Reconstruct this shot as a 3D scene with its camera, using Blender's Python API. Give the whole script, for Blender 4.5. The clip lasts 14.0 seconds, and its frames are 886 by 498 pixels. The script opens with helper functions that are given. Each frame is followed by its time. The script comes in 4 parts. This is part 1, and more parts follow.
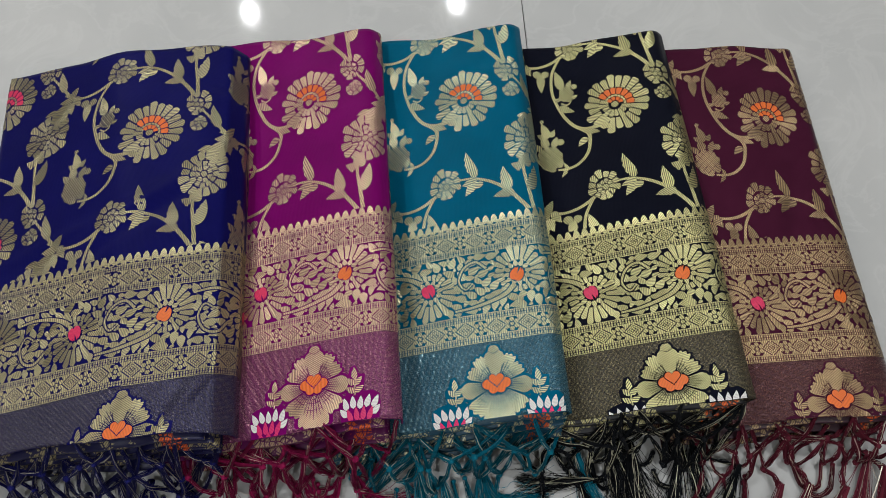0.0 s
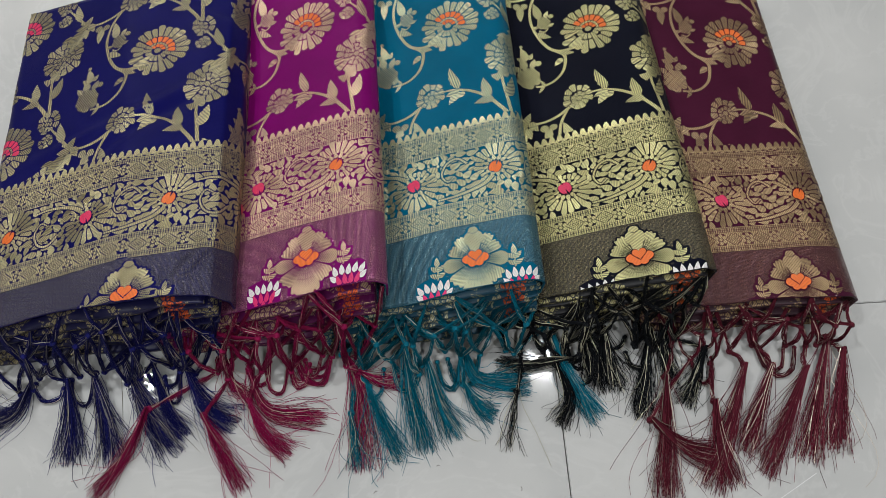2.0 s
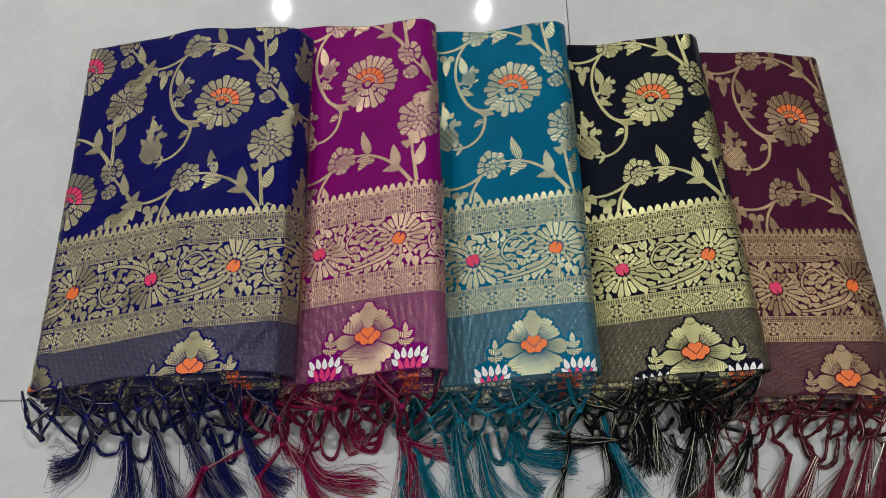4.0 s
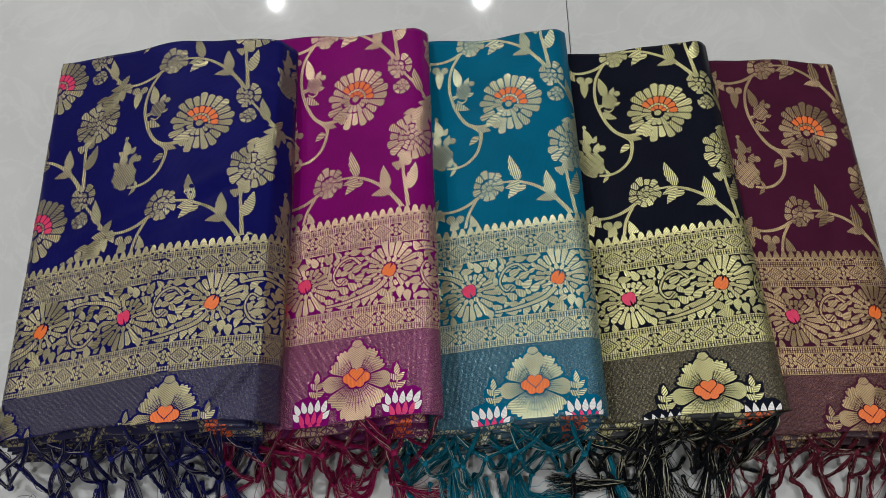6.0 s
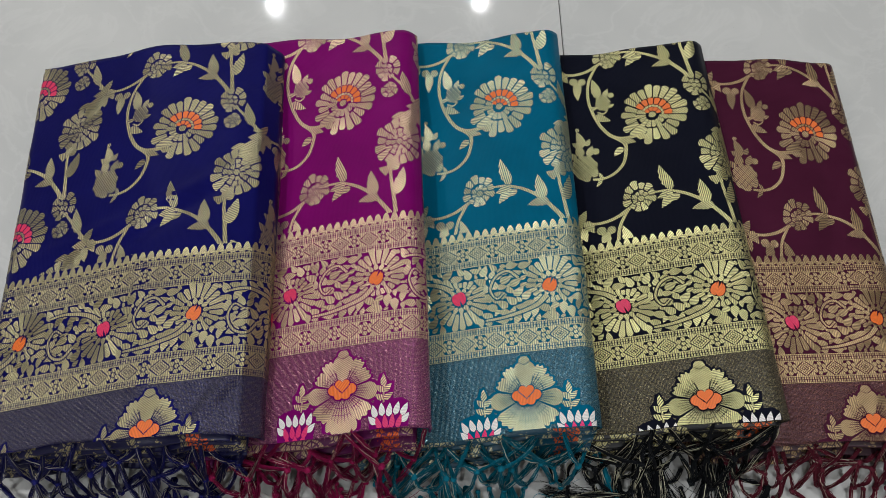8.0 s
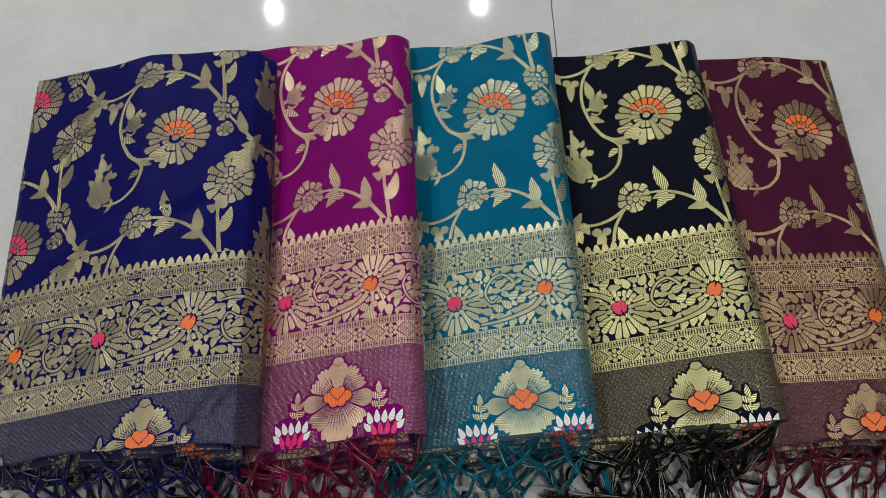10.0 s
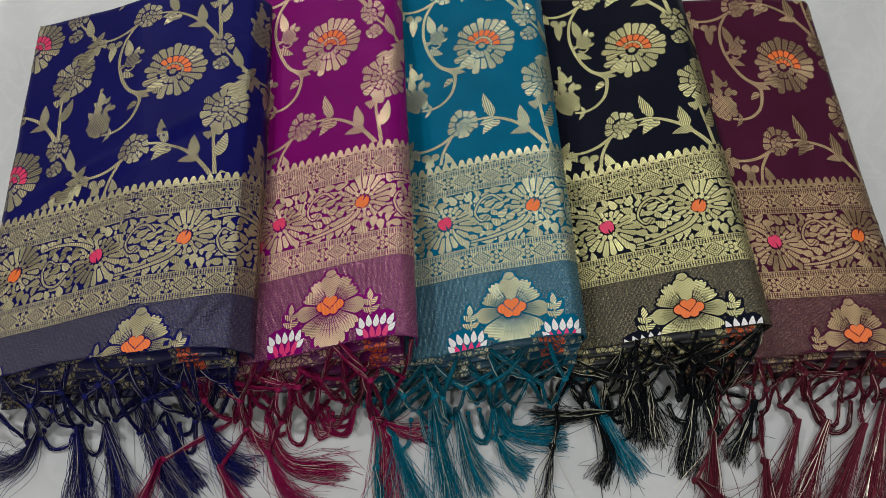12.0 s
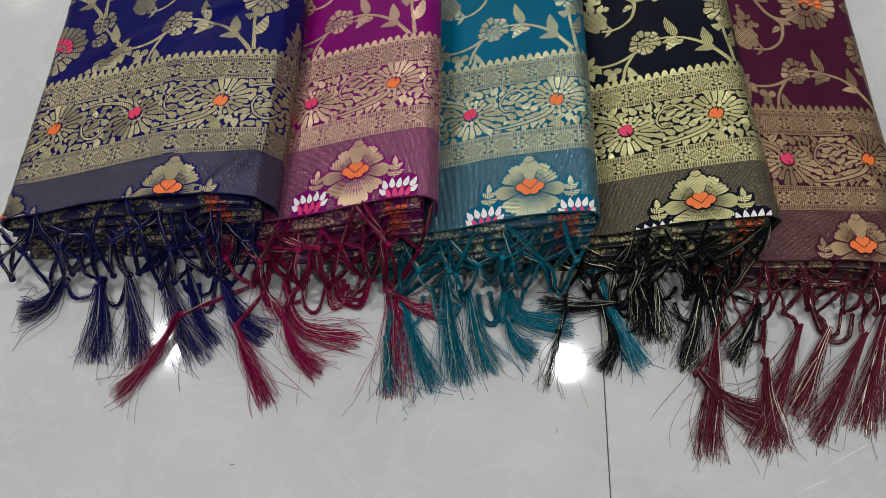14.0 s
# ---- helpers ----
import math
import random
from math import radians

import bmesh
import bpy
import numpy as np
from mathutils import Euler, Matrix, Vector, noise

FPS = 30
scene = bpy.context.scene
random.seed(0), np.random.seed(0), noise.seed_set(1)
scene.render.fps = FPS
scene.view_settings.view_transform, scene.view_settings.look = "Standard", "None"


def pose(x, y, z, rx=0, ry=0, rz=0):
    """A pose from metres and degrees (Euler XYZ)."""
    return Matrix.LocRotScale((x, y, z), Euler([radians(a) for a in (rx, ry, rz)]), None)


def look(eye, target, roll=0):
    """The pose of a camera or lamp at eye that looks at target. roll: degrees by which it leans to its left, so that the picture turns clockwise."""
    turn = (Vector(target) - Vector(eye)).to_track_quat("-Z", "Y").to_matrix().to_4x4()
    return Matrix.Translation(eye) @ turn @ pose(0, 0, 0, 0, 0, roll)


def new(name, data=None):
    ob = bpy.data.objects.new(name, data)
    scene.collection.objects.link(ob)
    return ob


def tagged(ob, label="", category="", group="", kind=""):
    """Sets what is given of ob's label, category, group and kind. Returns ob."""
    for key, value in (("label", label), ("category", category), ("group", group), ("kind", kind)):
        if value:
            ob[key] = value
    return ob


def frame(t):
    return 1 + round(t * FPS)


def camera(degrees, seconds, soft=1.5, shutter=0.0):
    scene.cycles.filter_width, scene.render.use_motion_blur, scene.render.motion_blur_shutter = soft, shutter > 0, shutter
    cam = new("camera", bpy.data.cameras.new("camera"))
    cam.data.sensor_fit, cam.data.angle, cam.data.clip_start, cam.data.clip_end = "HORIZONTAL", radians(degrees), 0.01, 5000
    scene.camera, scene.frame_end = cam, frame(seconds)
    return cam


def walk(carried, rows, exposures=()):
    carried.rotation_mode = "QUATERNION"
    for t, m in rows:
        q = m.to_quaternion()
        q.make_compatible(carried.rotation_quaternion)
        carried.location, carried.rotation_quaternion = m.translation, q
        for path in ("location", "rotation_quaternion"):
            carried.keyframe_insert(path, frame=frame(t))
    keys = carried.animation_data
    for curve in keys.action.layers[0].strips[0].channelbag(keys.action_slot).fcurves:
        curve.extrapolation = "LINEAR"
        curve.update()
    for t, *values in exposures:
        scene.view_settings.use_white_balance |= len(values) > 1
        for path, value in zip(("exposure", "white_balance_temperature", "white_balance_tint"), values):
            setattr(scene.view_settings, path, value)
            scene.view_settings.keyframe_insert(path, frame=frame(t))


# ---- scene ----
cam = camera(55.5, 14.0, soft=0.6)
PATH = [
    (0, (-0.008, 0.067, 0.879), (0.07, 0.796, -0.982), 2.7),
    (0.5, (-0.021, 0.071, 0.881), (0.067, 0.79, -0.983), 3.7),
    (1, (-0.058, 0.085, 0.895), (0.031, 0.804, -0.969), 5.3),
    (1.5, (-0.029, 0.005, 0.901), (0.044, 0.741, -0.957), 4.7),
    (2, (0.003, -0.11, 0.875), (0.076, 0.727, -0.94), 1.5),
    (2.5, (-0.003, -0.165, 0.847), (0.089, 0.794, -0.906), 1.6),
    (3, (0.004, -0.169, 0.829), (0.097, 0.828, -0.903), 1.9),
    (3.5, (-0.021, -0.13, 0.844), (0.053, 0.659, -0.992), 4.0),
    (4, (-0.052, 0.004, 0.933), (0.007, 0.751, -0.921), 4.2),
    (6.5, (-0.042, 0.07, 0.887), (0.015, 0.782, -0.981), 3.6),
    (7, (-0.042, 0.072, 0.886), (0.014, 0.787, -0.981), 3.5),
    (7.5, (-0.028, 0.082, 0.874), (0.027, 0.797, -0.993), 3.4),
    (8, (-0.028, 0.081, 0.874), (0.022, 0.803, -0.99), 2.7),
    (10.5, (-0.015, 0.083, 0.872), (0.021, 0.813, -0.99), 0.5),
    (11, (-0.017, 0.081, 0.874), (0.019, 0.81, -0.988), 0.4),
    (11.5, (-0.018, 0.064, 0.877), (0.016, 0.8, -0.982), 0.1),
    (12, (-0.011, -0.023, 0.849), (0.027, 0.764, -0.989), 0.2),
    (12.5, (-0.002, -0.105, 0.821), (0.037, 0.729, -0.996), 0.7),
    (13, (-0.015, -0.163, 0.811), (0.027, 0.692, -0.997), 3.4),
    (13.5, (-0.023, -0.177, 0.81), (0.013, 0.685, -0.995), 3.8),
    (14, (-0.025, -0.176, 0.811), (-0.003, 0.689, -0.992), 3.4),
]
EXPOSURES = [(0, -0.34), (1, -0.32), (2, -0.18), (3, -0.16), (4.2, -0.26), (6.3, -0.32), (11.5, -0.34), (12.5, -0.24), (14, -0.22)]
walk(cam, [(t, look(eye, target, roll)) for t, eye, target, roll in PATH], EXPOSURES)

# ==== light ====
world = bpy.data.worlds.new("world")
scene.world = world
world.use_nodes = True
world.node_tree.nodes["Background"].inputs[0].default_value = (0.75, 0.82, 0.9, 1)
world.node_tree.nodes["Background"].inputs[1].default_value = 0.02

CEILING = 2.7
# three rows of round ceiling lights, 1.8 m apart: x, y, size, watts
LAMPS = [(-0.76, 2.81, 0.024, 4), (0.29, 2.81, 0.024, 4), (-1.16, 1.0, 0.085, 21), (0.56, 0.97, 0.085, 22), (-1.0, -0.85, 0.085, 15), (0.56, -0.85, 0.085, 18)]
for x, y, size, watts in LAMPS:
    data = bpy.data.lights.new("ceiling_lamp", "AREA")
    data.shape, data.size, data.energy, data.color = "DISK", size, watts, (0.97, 0.99, 1.0)
    lamp = new("ceiling_lamp_light", data)
    lamp.matrix_world = pose(x, y, CEILING - 0.02, 0, 0, 0)

# a strip light high on the west wall, over the far corner
TUBE = (-2.16, 3.35, 2.50)
data = bpy.data.lights.new("strip_lamp", "AREA")
data.shape, data.size, data.size_y, data.energy, data.color = "RECTANGLE", 0.05, 1.2, 27, (1.0, 0.97, 0.92)
lamp = new("strip_lamp_light", data)
lamp.matrix_world = pose(*TUBE, 0, -55, 0)


# ==== materials ====
def material(name):
    m = bpy.data.materials.new(name)
    m.use_nodes = True
    nt = m.node_tree
    return m, nt, nt.nodes["Principled BSDF"]


def node(nt, kind, **values):
    n = nt.nodes.new(kind)
    for k, v in values.items():
        n.inputs[k.replace("_", " ")].default_value = v
    return n


def mixed(nt, fac, a, b):
    """Colour mix of two colours or sockets."""
    n = nt.nodes.new("ShaderNodeMix")
    n.data_type = "RGBA"
    for sock, v in ((n.inputs[0], fac), (n.inputs[6], a), (n.inputs[7], b)):
        if isinstance(v, (tuple, float, int)):
            sock.default_value = (*v, 1) if isinstance(v, tuple) else v
        else:
            nt.links.new(v, sock)
    return n.outputs[2]


def ramp(nt, socket, lo, hi, a=0.0, b=1.0):
    n = nt.nodes.new("ShaderNodeMapRange")
    n.inputs[1].default_value, n.inputs[2].default_value = lo, hi
    n.inputs[3].default_value, n.inputs[4].default_value = a, b
    nt.links.new(socket, n.inputs[0])
    return n.outputs[0]


def coords(nt, which="Object", scale=(1, 1, 1), turn=0.0):
    tc = nt.nodes.new("ShaderNodeTexCoord")
    mp = nt.nodes.new("ShaderNodeMapping")
    mp.inputs["Scale"].default_value = scale
    mp.inputs["Rotation"].default_value = (0, 0, turn)
    nt.links.new(tc.outputs[which], mp.inputs[0])
    return mp.outputs[0]


def noise_tex(nt, vec, scale, detail=3.0, rough=0.5):
    n = node(nt, "ShaderNodeTexNoise", Scale=scale, Detail=detail, Roughness=rough)
    nt.links.new(vec, n.inputs["Vector"])
    return n.outputs[0]


def wave_tex(nt, vec, scale, axis="X", distortion=0.0):
    n = node(nt, "ShaderNodeTexWave", Scale=scale, Distortion=distortion)
    n.bands_direction = axis
    nt.links.new(vec, n.inputs["Vector"])
    return n.outputs["Fac"] if "Fac" in n.outputs else n.outputs[1]


def bump(nt, bsdf, height, strength, distance):
    n = node(nt, "ShaderNodeBump", Strength=strength, Distance=distance)
    nt.links.new(height, n.inputs["Height"])
    nt.links.new(n.outputs[0], bsdf.inputs["Normal"])


def cloth(name, colour):
    """Satin silk ground: fine ribs across, slow change of tone."""
    m, nt, b = material(name)
    uv = coords(nt, "UV")
    slow = ramp(nt, noise_tex(nt, uv, 14.0), 0.3, 0.7)
    rib = wave_tex(nt, uv, 260.0, "Y", 0.4)
    dark = tuple(c * 0.72 for c in colour)
    c1 = mixed(nt, slow, dark, colour)
    nt.links.new(mixed(nt, ramp(nt, rib, 0, 1, 0.0, 0.15), c1, tuple(min(1, c * 1.5 + 0.002) for c in colour)), b.inputs["Base Color"])
    b.inputs["Roughness"].default_value = 0.40
    b.inputs["Specular IOR Level"].default_value = 0.13
    peak = max(colour)
    b.inputs["Specular Tint"].default_value = (*[(c / peak * 0.8 + 0.04) * min(1, peak * 7) for c in colour], 1)
    bump(nt, b, rib, 0.10, 0.0004)
    return m


def zari(name, gold, ground, pitch=158.0, gap=0.92):
    """Metal thread: twill lines of the ground show between the gold."""
    m, nt, b = material(name)
    gold = tuple(c * f for c, f in zip(gold, (0.90, 0.94, 0.96)))
    uv = coords(nt, "UV")
    twill = wave_tex(nt, uv, pitch, "X", 0.6)
    grain = noise_tex(nt, uv, 900.0, 2.0)
    slow = noise_tex(nt, uv, 55.0, 2.0)
    tone = mixed(nt, ramp(nt, slow, 0.3, 0.7), tuple(c * 0.55 for c in gold), gold)
    tone = mixed(nt, ramp(nt, grain, 0.3, 0.7, 0.0, 0.7), tone, tuple(min(1, c * 1.35) for c in gold))
    # highlight along the crown of each twill ridge, painted into the gold
    tone = mixed(nt, ramp(nt, twill, 0.6, 0.95, 0.0, 0.5), tone, tuple(min(1, c * 1.4) for c in gold))
    line = ramp(nt, twill, 0.12, 0.36, gap, 0.0)
    nt.links.new(mixed(nt, line, tone, tuple(c * 0.8 + 0.01 for c in ground)), b.inputs["Base Color"])
    nt.links.new(ramp(nt, twill, 0.10, 0.30, 0.94 - gap * 0.7, 0.94), b.inputs["Metallic"])
    nt.links.new(ramp(nt, grain, 0.3, 0.7, 0.28, 0.44), b.inputs["Roughness"])
    bump(nt, b, mixed(nt, 0.3, twill, grain), 0.7, 0.0006)
    return m


def tissue(name, metal, ground):
    """Open metal tissue: a fine square grid of metal over the ground."""
    m, nt, b = material(name)
    uv = coords(nt, "UV")
    wx, wy = wave_tex(nt, uv, 270.0, "X", 0.3), wave_tex(nt, uv, 270.0, "Y", 0.3)
    mul = nt.nodes.new("ShaderNodeMath")
    mul.operation = "MULTIPLY"
    nt.links.new(wx, mul.inputs[0])
    nt.links.new(wy, mul.inputs[1])
    streak = noise_tex(nt, coords(nt, "UV", (420, 30, 1)), 1.0, 2.0)
    spots = ramp(nt, mul.outputs[0], 0.12, 0.55)
    # sparkle of the metal, painted as bright and dark specks of colour
    glitter = noise_tex(nt, uv, 800.0, 1.0)
    tone = mixed(nt, ramp(nt, glitter, 0.35, 0.68), tuple(c * 0.35 for c in metal), tuple(min(1, c * 4.2) for c in metal))
    tone = mixed(nt, ramp(nt, streak, 0.35, 0.75, 0.0, 0.5), tone, tuple(c * 0.6 for c in metal))
    nt.links.new(mixed(nt, ramp(nt, spots, 0, 1, 0.12, 1.0), tuple(c * 0.8 for c in ground), tone), b.inputs["Base Color"])
    nt.links.new(ramp(nt, spots, 0, 1, 0.35, 0.80), b.inputs["Metallic"])
    spark = noise_tex(nt, uv, 1300.0, 1.0)
    nt.links.new(ramp(nt, spark, 0.3, 0.7, 0.18, 0.36), b.inputs["Roughness"])
    bump(nt, b, mixed(nt, 0.5, mul.outputs[0], spark), 0.8, 0.0007)
    return m


def thread(name, colour, rough=0.38, metal=0.0):
    """Silk floss: streaks of lighter and darker fibre, strand by strand."""
    m, nt, b = material(name)
    geo = nt.nodes.new("ShaderNodeNewGeometry")
    vary = geo.outputs["Random Per Island"]
    c = mixed(nt, vary, tuple(c * 0.30 for c in colour), tuple(min(1, c * 1.45 + 0.006) for c in colour))
    nt.links.new(c, b.inputs["Base Color"])
    b.inputs["Roughness"].default_value = rough
    b.inputs["Metallic"].default_value = metal
    b.inputs["Specular IOR Level"].default_value = 0.45
    b.inputs["Specular Tint"].default_value = (*[(c / max(colour) * 0.75 + 0.08) * min(1, max(colour) * 7) for c in colour], 1)
    return m


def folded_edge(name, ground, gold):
    """Edges of the inner folds: ground cloth with scraps of the woven gold, outlined, and a few of the orange silk.
    Shade of the stack front is painted in by darkened colours.
    """
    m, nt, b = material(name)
    pos = coords(nt, "Object", (1, 1.3, 2.2))
    patch = noise_tex(nt, pos, 42.0, 3.0, 0.6)
    hatch = wave_tex(nt, coords(nt, "Object", (1, 1, 1), 0.6), 150.0, "X", 2.5)
    veins = node(nt, "ShaderNodeTexVoronoi", Scale=170.0)
    veins.feature = "DISTANCE_TO_EDGE"
    nt.links.new(coords(nt, "Object"), veins.inputs["Vector"])
    mul, mul2 = nt.nodes.new("ShaderNodeMath"), nt.nodes.new("ShaderNodeMath")
    mul.operation = mul2.operation = "MULTIPLY"
    nt.links.new(ramp(nt, patch, 0.49, 0.51), mul.inputs[0])
    nt.links.new(ramp(nt, hatch, 0.1, 0.35, 0.3, 1.0), mul.inputs[1])
    nt.links.new(mul.outputs[0], mul2.inputs[0])
    nt.links.new(ramp(nt, veins.outputs[0], 0.06, 0.12), mul2.inputs[1])
    silk = ramp(nt, noise_tex(nt, coords(nt, "Object", (1, 0.3, 0.3)), 16.0, 1.0), 0.66, 0.67)
    # gold and ground dimmed below the cloth's own colours, as painted shade
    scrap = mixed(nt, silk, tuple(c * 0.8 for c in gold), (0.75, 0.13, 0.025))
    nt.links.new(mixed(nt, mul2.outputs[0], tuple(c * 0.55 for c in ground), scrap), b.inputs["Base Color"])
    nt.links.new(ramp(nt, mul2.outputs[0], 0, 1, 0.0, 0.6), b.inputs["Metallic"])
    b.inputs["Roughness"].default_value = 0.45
    return m


def silk_inlay(name, colour):
    m, nt, b = material(name)
    uv = coords(nt, "UV", (1, 1, 1), 0.5)
    rib = wave_tex(nt, uv, 240.0, "X", 0.5)
    nt.links.new(mixed(nt, ramp(nt, rib, 0.1, 0.6), tuple(c * 0.7 for c in colour), colour), b.inputs["Base Color"])
    b.inputs["Roughness"].default_value = 0.5
    bump(nt, b, rib, 0.4, 0.0003)
    return m


def polished_tile():
    m, nt, b = material("polished_tile")
    pos = coords(nt, "Object")
    cloud = ramp(nt, noise_tex(nt, pos, 7.0, 4.0, 0.55), 0.3, 0.7)
    vein_n = node(nt, "ShaderNodeTexNoise", Scale=9.0, Detail=5.0, Roughness=0.6, Distortion=1.2)
    nt.links.new(pos, vein_n.inputs["Vector"])
    ab = nt.nodes.new("ShaderNodeMath")
    ab.operation = "ABSOLUTE"
    sub = nt.nodes.new("ShaderNodeMath")
    sub.operation = "SUBTRACT"
    sub.inputs[1].default_value = 0.5
    nt.links.new(vein_n.outputs[0], sub.inputs[0])
    nt.links.new(sub.outputs[0], ab.inputs[0])
    vein = ramp(nt, ab.outputs[0], 0.0, 0.035, 0.35, 0.0)
    c = mixed(nt, cloud, (0.50, 0.505, 0.50), (0.575, 0.575, 0.565))
    c = mixed(nt, vein, c, (0.62, 0.62, 0.61))
    speck = ramp(nt, noise_tex(nt, pos, 420.0, 1.0), 0.76, 0.80, 0.0, 0.25)
    c = mixed(nt, speck, c, (0.32, 0.31, 0.29))
    nt.links.new(c, b.inputs["Base Color"])
    nt.links.new(ramp(nt, noise_tex(nt, pos, 25.0, 3.0), 0.3, 0.7, 0.045, 0.07), b.inputs["Roughness"])
    b.inputs["Specular IOR Level"].default_value = 0.5
    return m


def plain(name, colour, rough=0.7, scale=30.0, vary=0.12, metal=0.0):
    m, nt, b = material(name)
    n = noise_tex(nt, coords(nt, "Object"), scale, 4.0)
    nt.links.new(mixed(nt, ramp(nt, n, 0.3, 0.7), tuple(c * (1 - vary) for c in colour), colour), b.inputs["Base Color"])
    b.inputs["Roughness"].default_value = rough
    b.inputs["Metallic"].default_value = metal
    return m


TILE, GROUT = polished_tile(), plain("grout", (0.20, 0.19, 0.175), 0.9, 200)
PAINT, PALE, CEIL = plain("wall_paint", (0.30, 0.28, 0.26), 0.8, 3, 0.05), plain("pale_paint", (0.72, 0.71, 0.69), 0.8, 3, 0.05), plain("ceiling_paint", (0.8, 0.8, 0.79), 0.85, 3, 0.04)
SCRATCH, LINT = plain("scratched_glaze", (0.8, 0.8, 0.8), 0.6), plain("lint", (0.12, 0.10, 0.09), 0.9)
TRIM = plain("white_plastic", (0.8, 0.8, 0.8), 0.4)
ORANGE, PINK = silk_inlay("orange_silk", (0.86, 0.17, 0.022)), silk_inlay("pink_silk", (0.75, 0.03, 0.12))
MAGENTA_INLAY, WHITE = silk_inlay("magenta_silk", (0.72, 0.02, 0.16)), silk_inlay("white_silk", (0.80, 0.78, 0.76))
glow, gnt, gb = material("lamp_diffuser")
gb.inputs["Emission Color"].default_value, gb.inputs["Emission Strength"].default_value = (1, 0.98, 0.95, 1), 6.0


# ==== mesh helpers ====
def mesh_ob(name, verts, faces, mats, parent=None, label="", index=None, uvs=None, smooth=False, base=None):
    """One mesh object from vertices in world metres, under a parent."""
    off = Vector(base) if base is not None else (parent.matrix_world.translation if parent else Vector((0, 0, 0)))
    me = bpy.data.meshes.new(name)
    verts = np.asarray(verts, dtype=float) - np.array(off)
    me.from_pydata(verts.tolist(), [], faces)
    for m in mats if isinstance(mats, (list, tuple)) else [mats]:
        me.materials.append(m)
    if index is not None:
        me.polygons.foreach_set("material_index", np.asarray(index, dtype=np.int32))
    if uvs is not None:
        lay = me.uv_layers.new(name="UVMap")
        li = np.zeros(len(me.loops), dtype=np.int32)
        me.loops.foreach_get("vertex_index", li)
        lay.data.foreach_set("uv", np.asarray(uvs, dtype=float)[li].ravel())
    if smooth:
        me.polygons.foreach_set("use_smooth", np.ones(len(me.polygons), dtype=bool))
    me.update()
    ob = new(name, me)
    if parent:
        ob.parent = parent
    elif base is not None:
        ob.location = off
    if label:
        tagged(ob, label)
    return ob


def empty_at(name, p):
    ob = new(name)
    ob.empty_display_size = 0.03
    ob.location = p
    bpy.context.view_layer.update()
    return ob


def box(name, lo, hi, mat, parent=None, bevel=0.0):
    bm = bmesh.new()
    bmesh.ops.create_cube(bm, size=1.0)
    c = [(a + b) / 2 for a, b in zip(lo, hi)]
    bmesh.ops.scale(bm, vec=[b - a for a, b in zip(lo, hi)], verts=bm.verts)
    if bevel:
        bmesh.ops.bevel(bm, geom=bm.edges[:], offset=bevel, segments=2, affect="EDGES", profile=0.5)
    me = bpy.data.meshes.new(name)
    bm.to_mesh(me)
    bm.free()
    me.materials.append(mat)
    ob = new(name, me)
    ob.location = c
    if parent:
        ob.parent = parent
    return ob


# ==== room ====
X0, X1, Y0, Y1 = -2.25, 2.55, -2.2, 4.2
WALL = 0.12
tagged(box("wall_north", (X0 - WALL, Y1, 0), (X1 + WALL, Y1 + WALL, CEILING), PALE), "plain off-white painted shop wall", "wall", kind="structure")
tagged(box("wall_south", (X0 - WALL, Y0 - WALL, 0), (X1 + WALL, Y0, CEILING), PAINT), "plain taupe painted shop wall", "wall", kind="structure")
tagged(box("wall_west", (X0 - WALL, Y0, 0), (X0, Y1, CEILING), PAINT), "plain taupe painted shop wall", "wall", kind="structure")
tagged(box("wall_east", (X1, Y0, 0), (X1 + WALL, Y1, CEILING), PAINT), "plain taupe painted shop wall", "wall", kind="structure")
tagged(box("ceiling", (X0 - WALL, Y0 - WALL, CEILING), (X1 + WALL, Y1 + WALL, CEILING + 0.1), CEIL), "plain white painted ceiling", "ceiling", kind="structure")

for x, y, size, watts in LAMPS:
    light = tagged(empty_at("ceiling_light", (x, y, CEILING)), "round white recessed ceiling light, switched on", "ceiling light", "ceiling lights")
    bm = bmesh.new()
    n, r0, r1 = 32, size / 2, size / 2 + 0.02
    rings = []
    for r, z in ((r0, 0.0), (r0, -0.012), (r1, -0.010), (r1, 0.0)):
        rings.append([bm.verts.new((r * math.cos(k * math.tau / n), r * math.sin(k * math.tau / n), z)) for k in range(n)])
    for a, b in zip(rings, rings[1:]):
        for k in range(n):
            bm.faces.new((a[k], a[(k + 1) % n], b[(k + 1) % n], b[k]))
    me = bpy.data.meshes.new("rim")
    bm.to_mesh(me)
    bm.free()
    me.materials.append(TRIM)
    rim = new("rim", me)
    rim.parent = light
    bm = bmesh.new()
    bmesh.ops.create_circle(bm, cap_ends=True, segments=n, radius=r0)
    me = bpy.data.meshes.new("diffuser")
    bm.to_mesh(me)
    bm.free()
    me.materials.append(glow)
    dif = new("diffuser", me)
    dif.parent, dif.location = light, (0, 0, -0.003)

tube = tagged(empty_at("strip_light", (X0, TUBE[1], TUBE[2])), "white wall-mounted strip light, switched on", "strip light")
hb = box("housing", (0.0, -0.63, -0.02), (0.055, 0.63, 0.05), TRIM, tube, 0.006)
bm = bmesh.new()
bmesh.ops.create_cone(bm, cap_ends=True, segments=16, radius1=0.011, radius2=0.011, depth=1.2)
me = bpy.data.meshes.new("glass_tube")
bm.to_mesh(me)
bm.free()
me.materials.append(glow)
gt = new("glass_tube", me)
gt.parent, gt.matrix_local = tube, pose(0.070, 0, 0.012, 90, 0, 0)

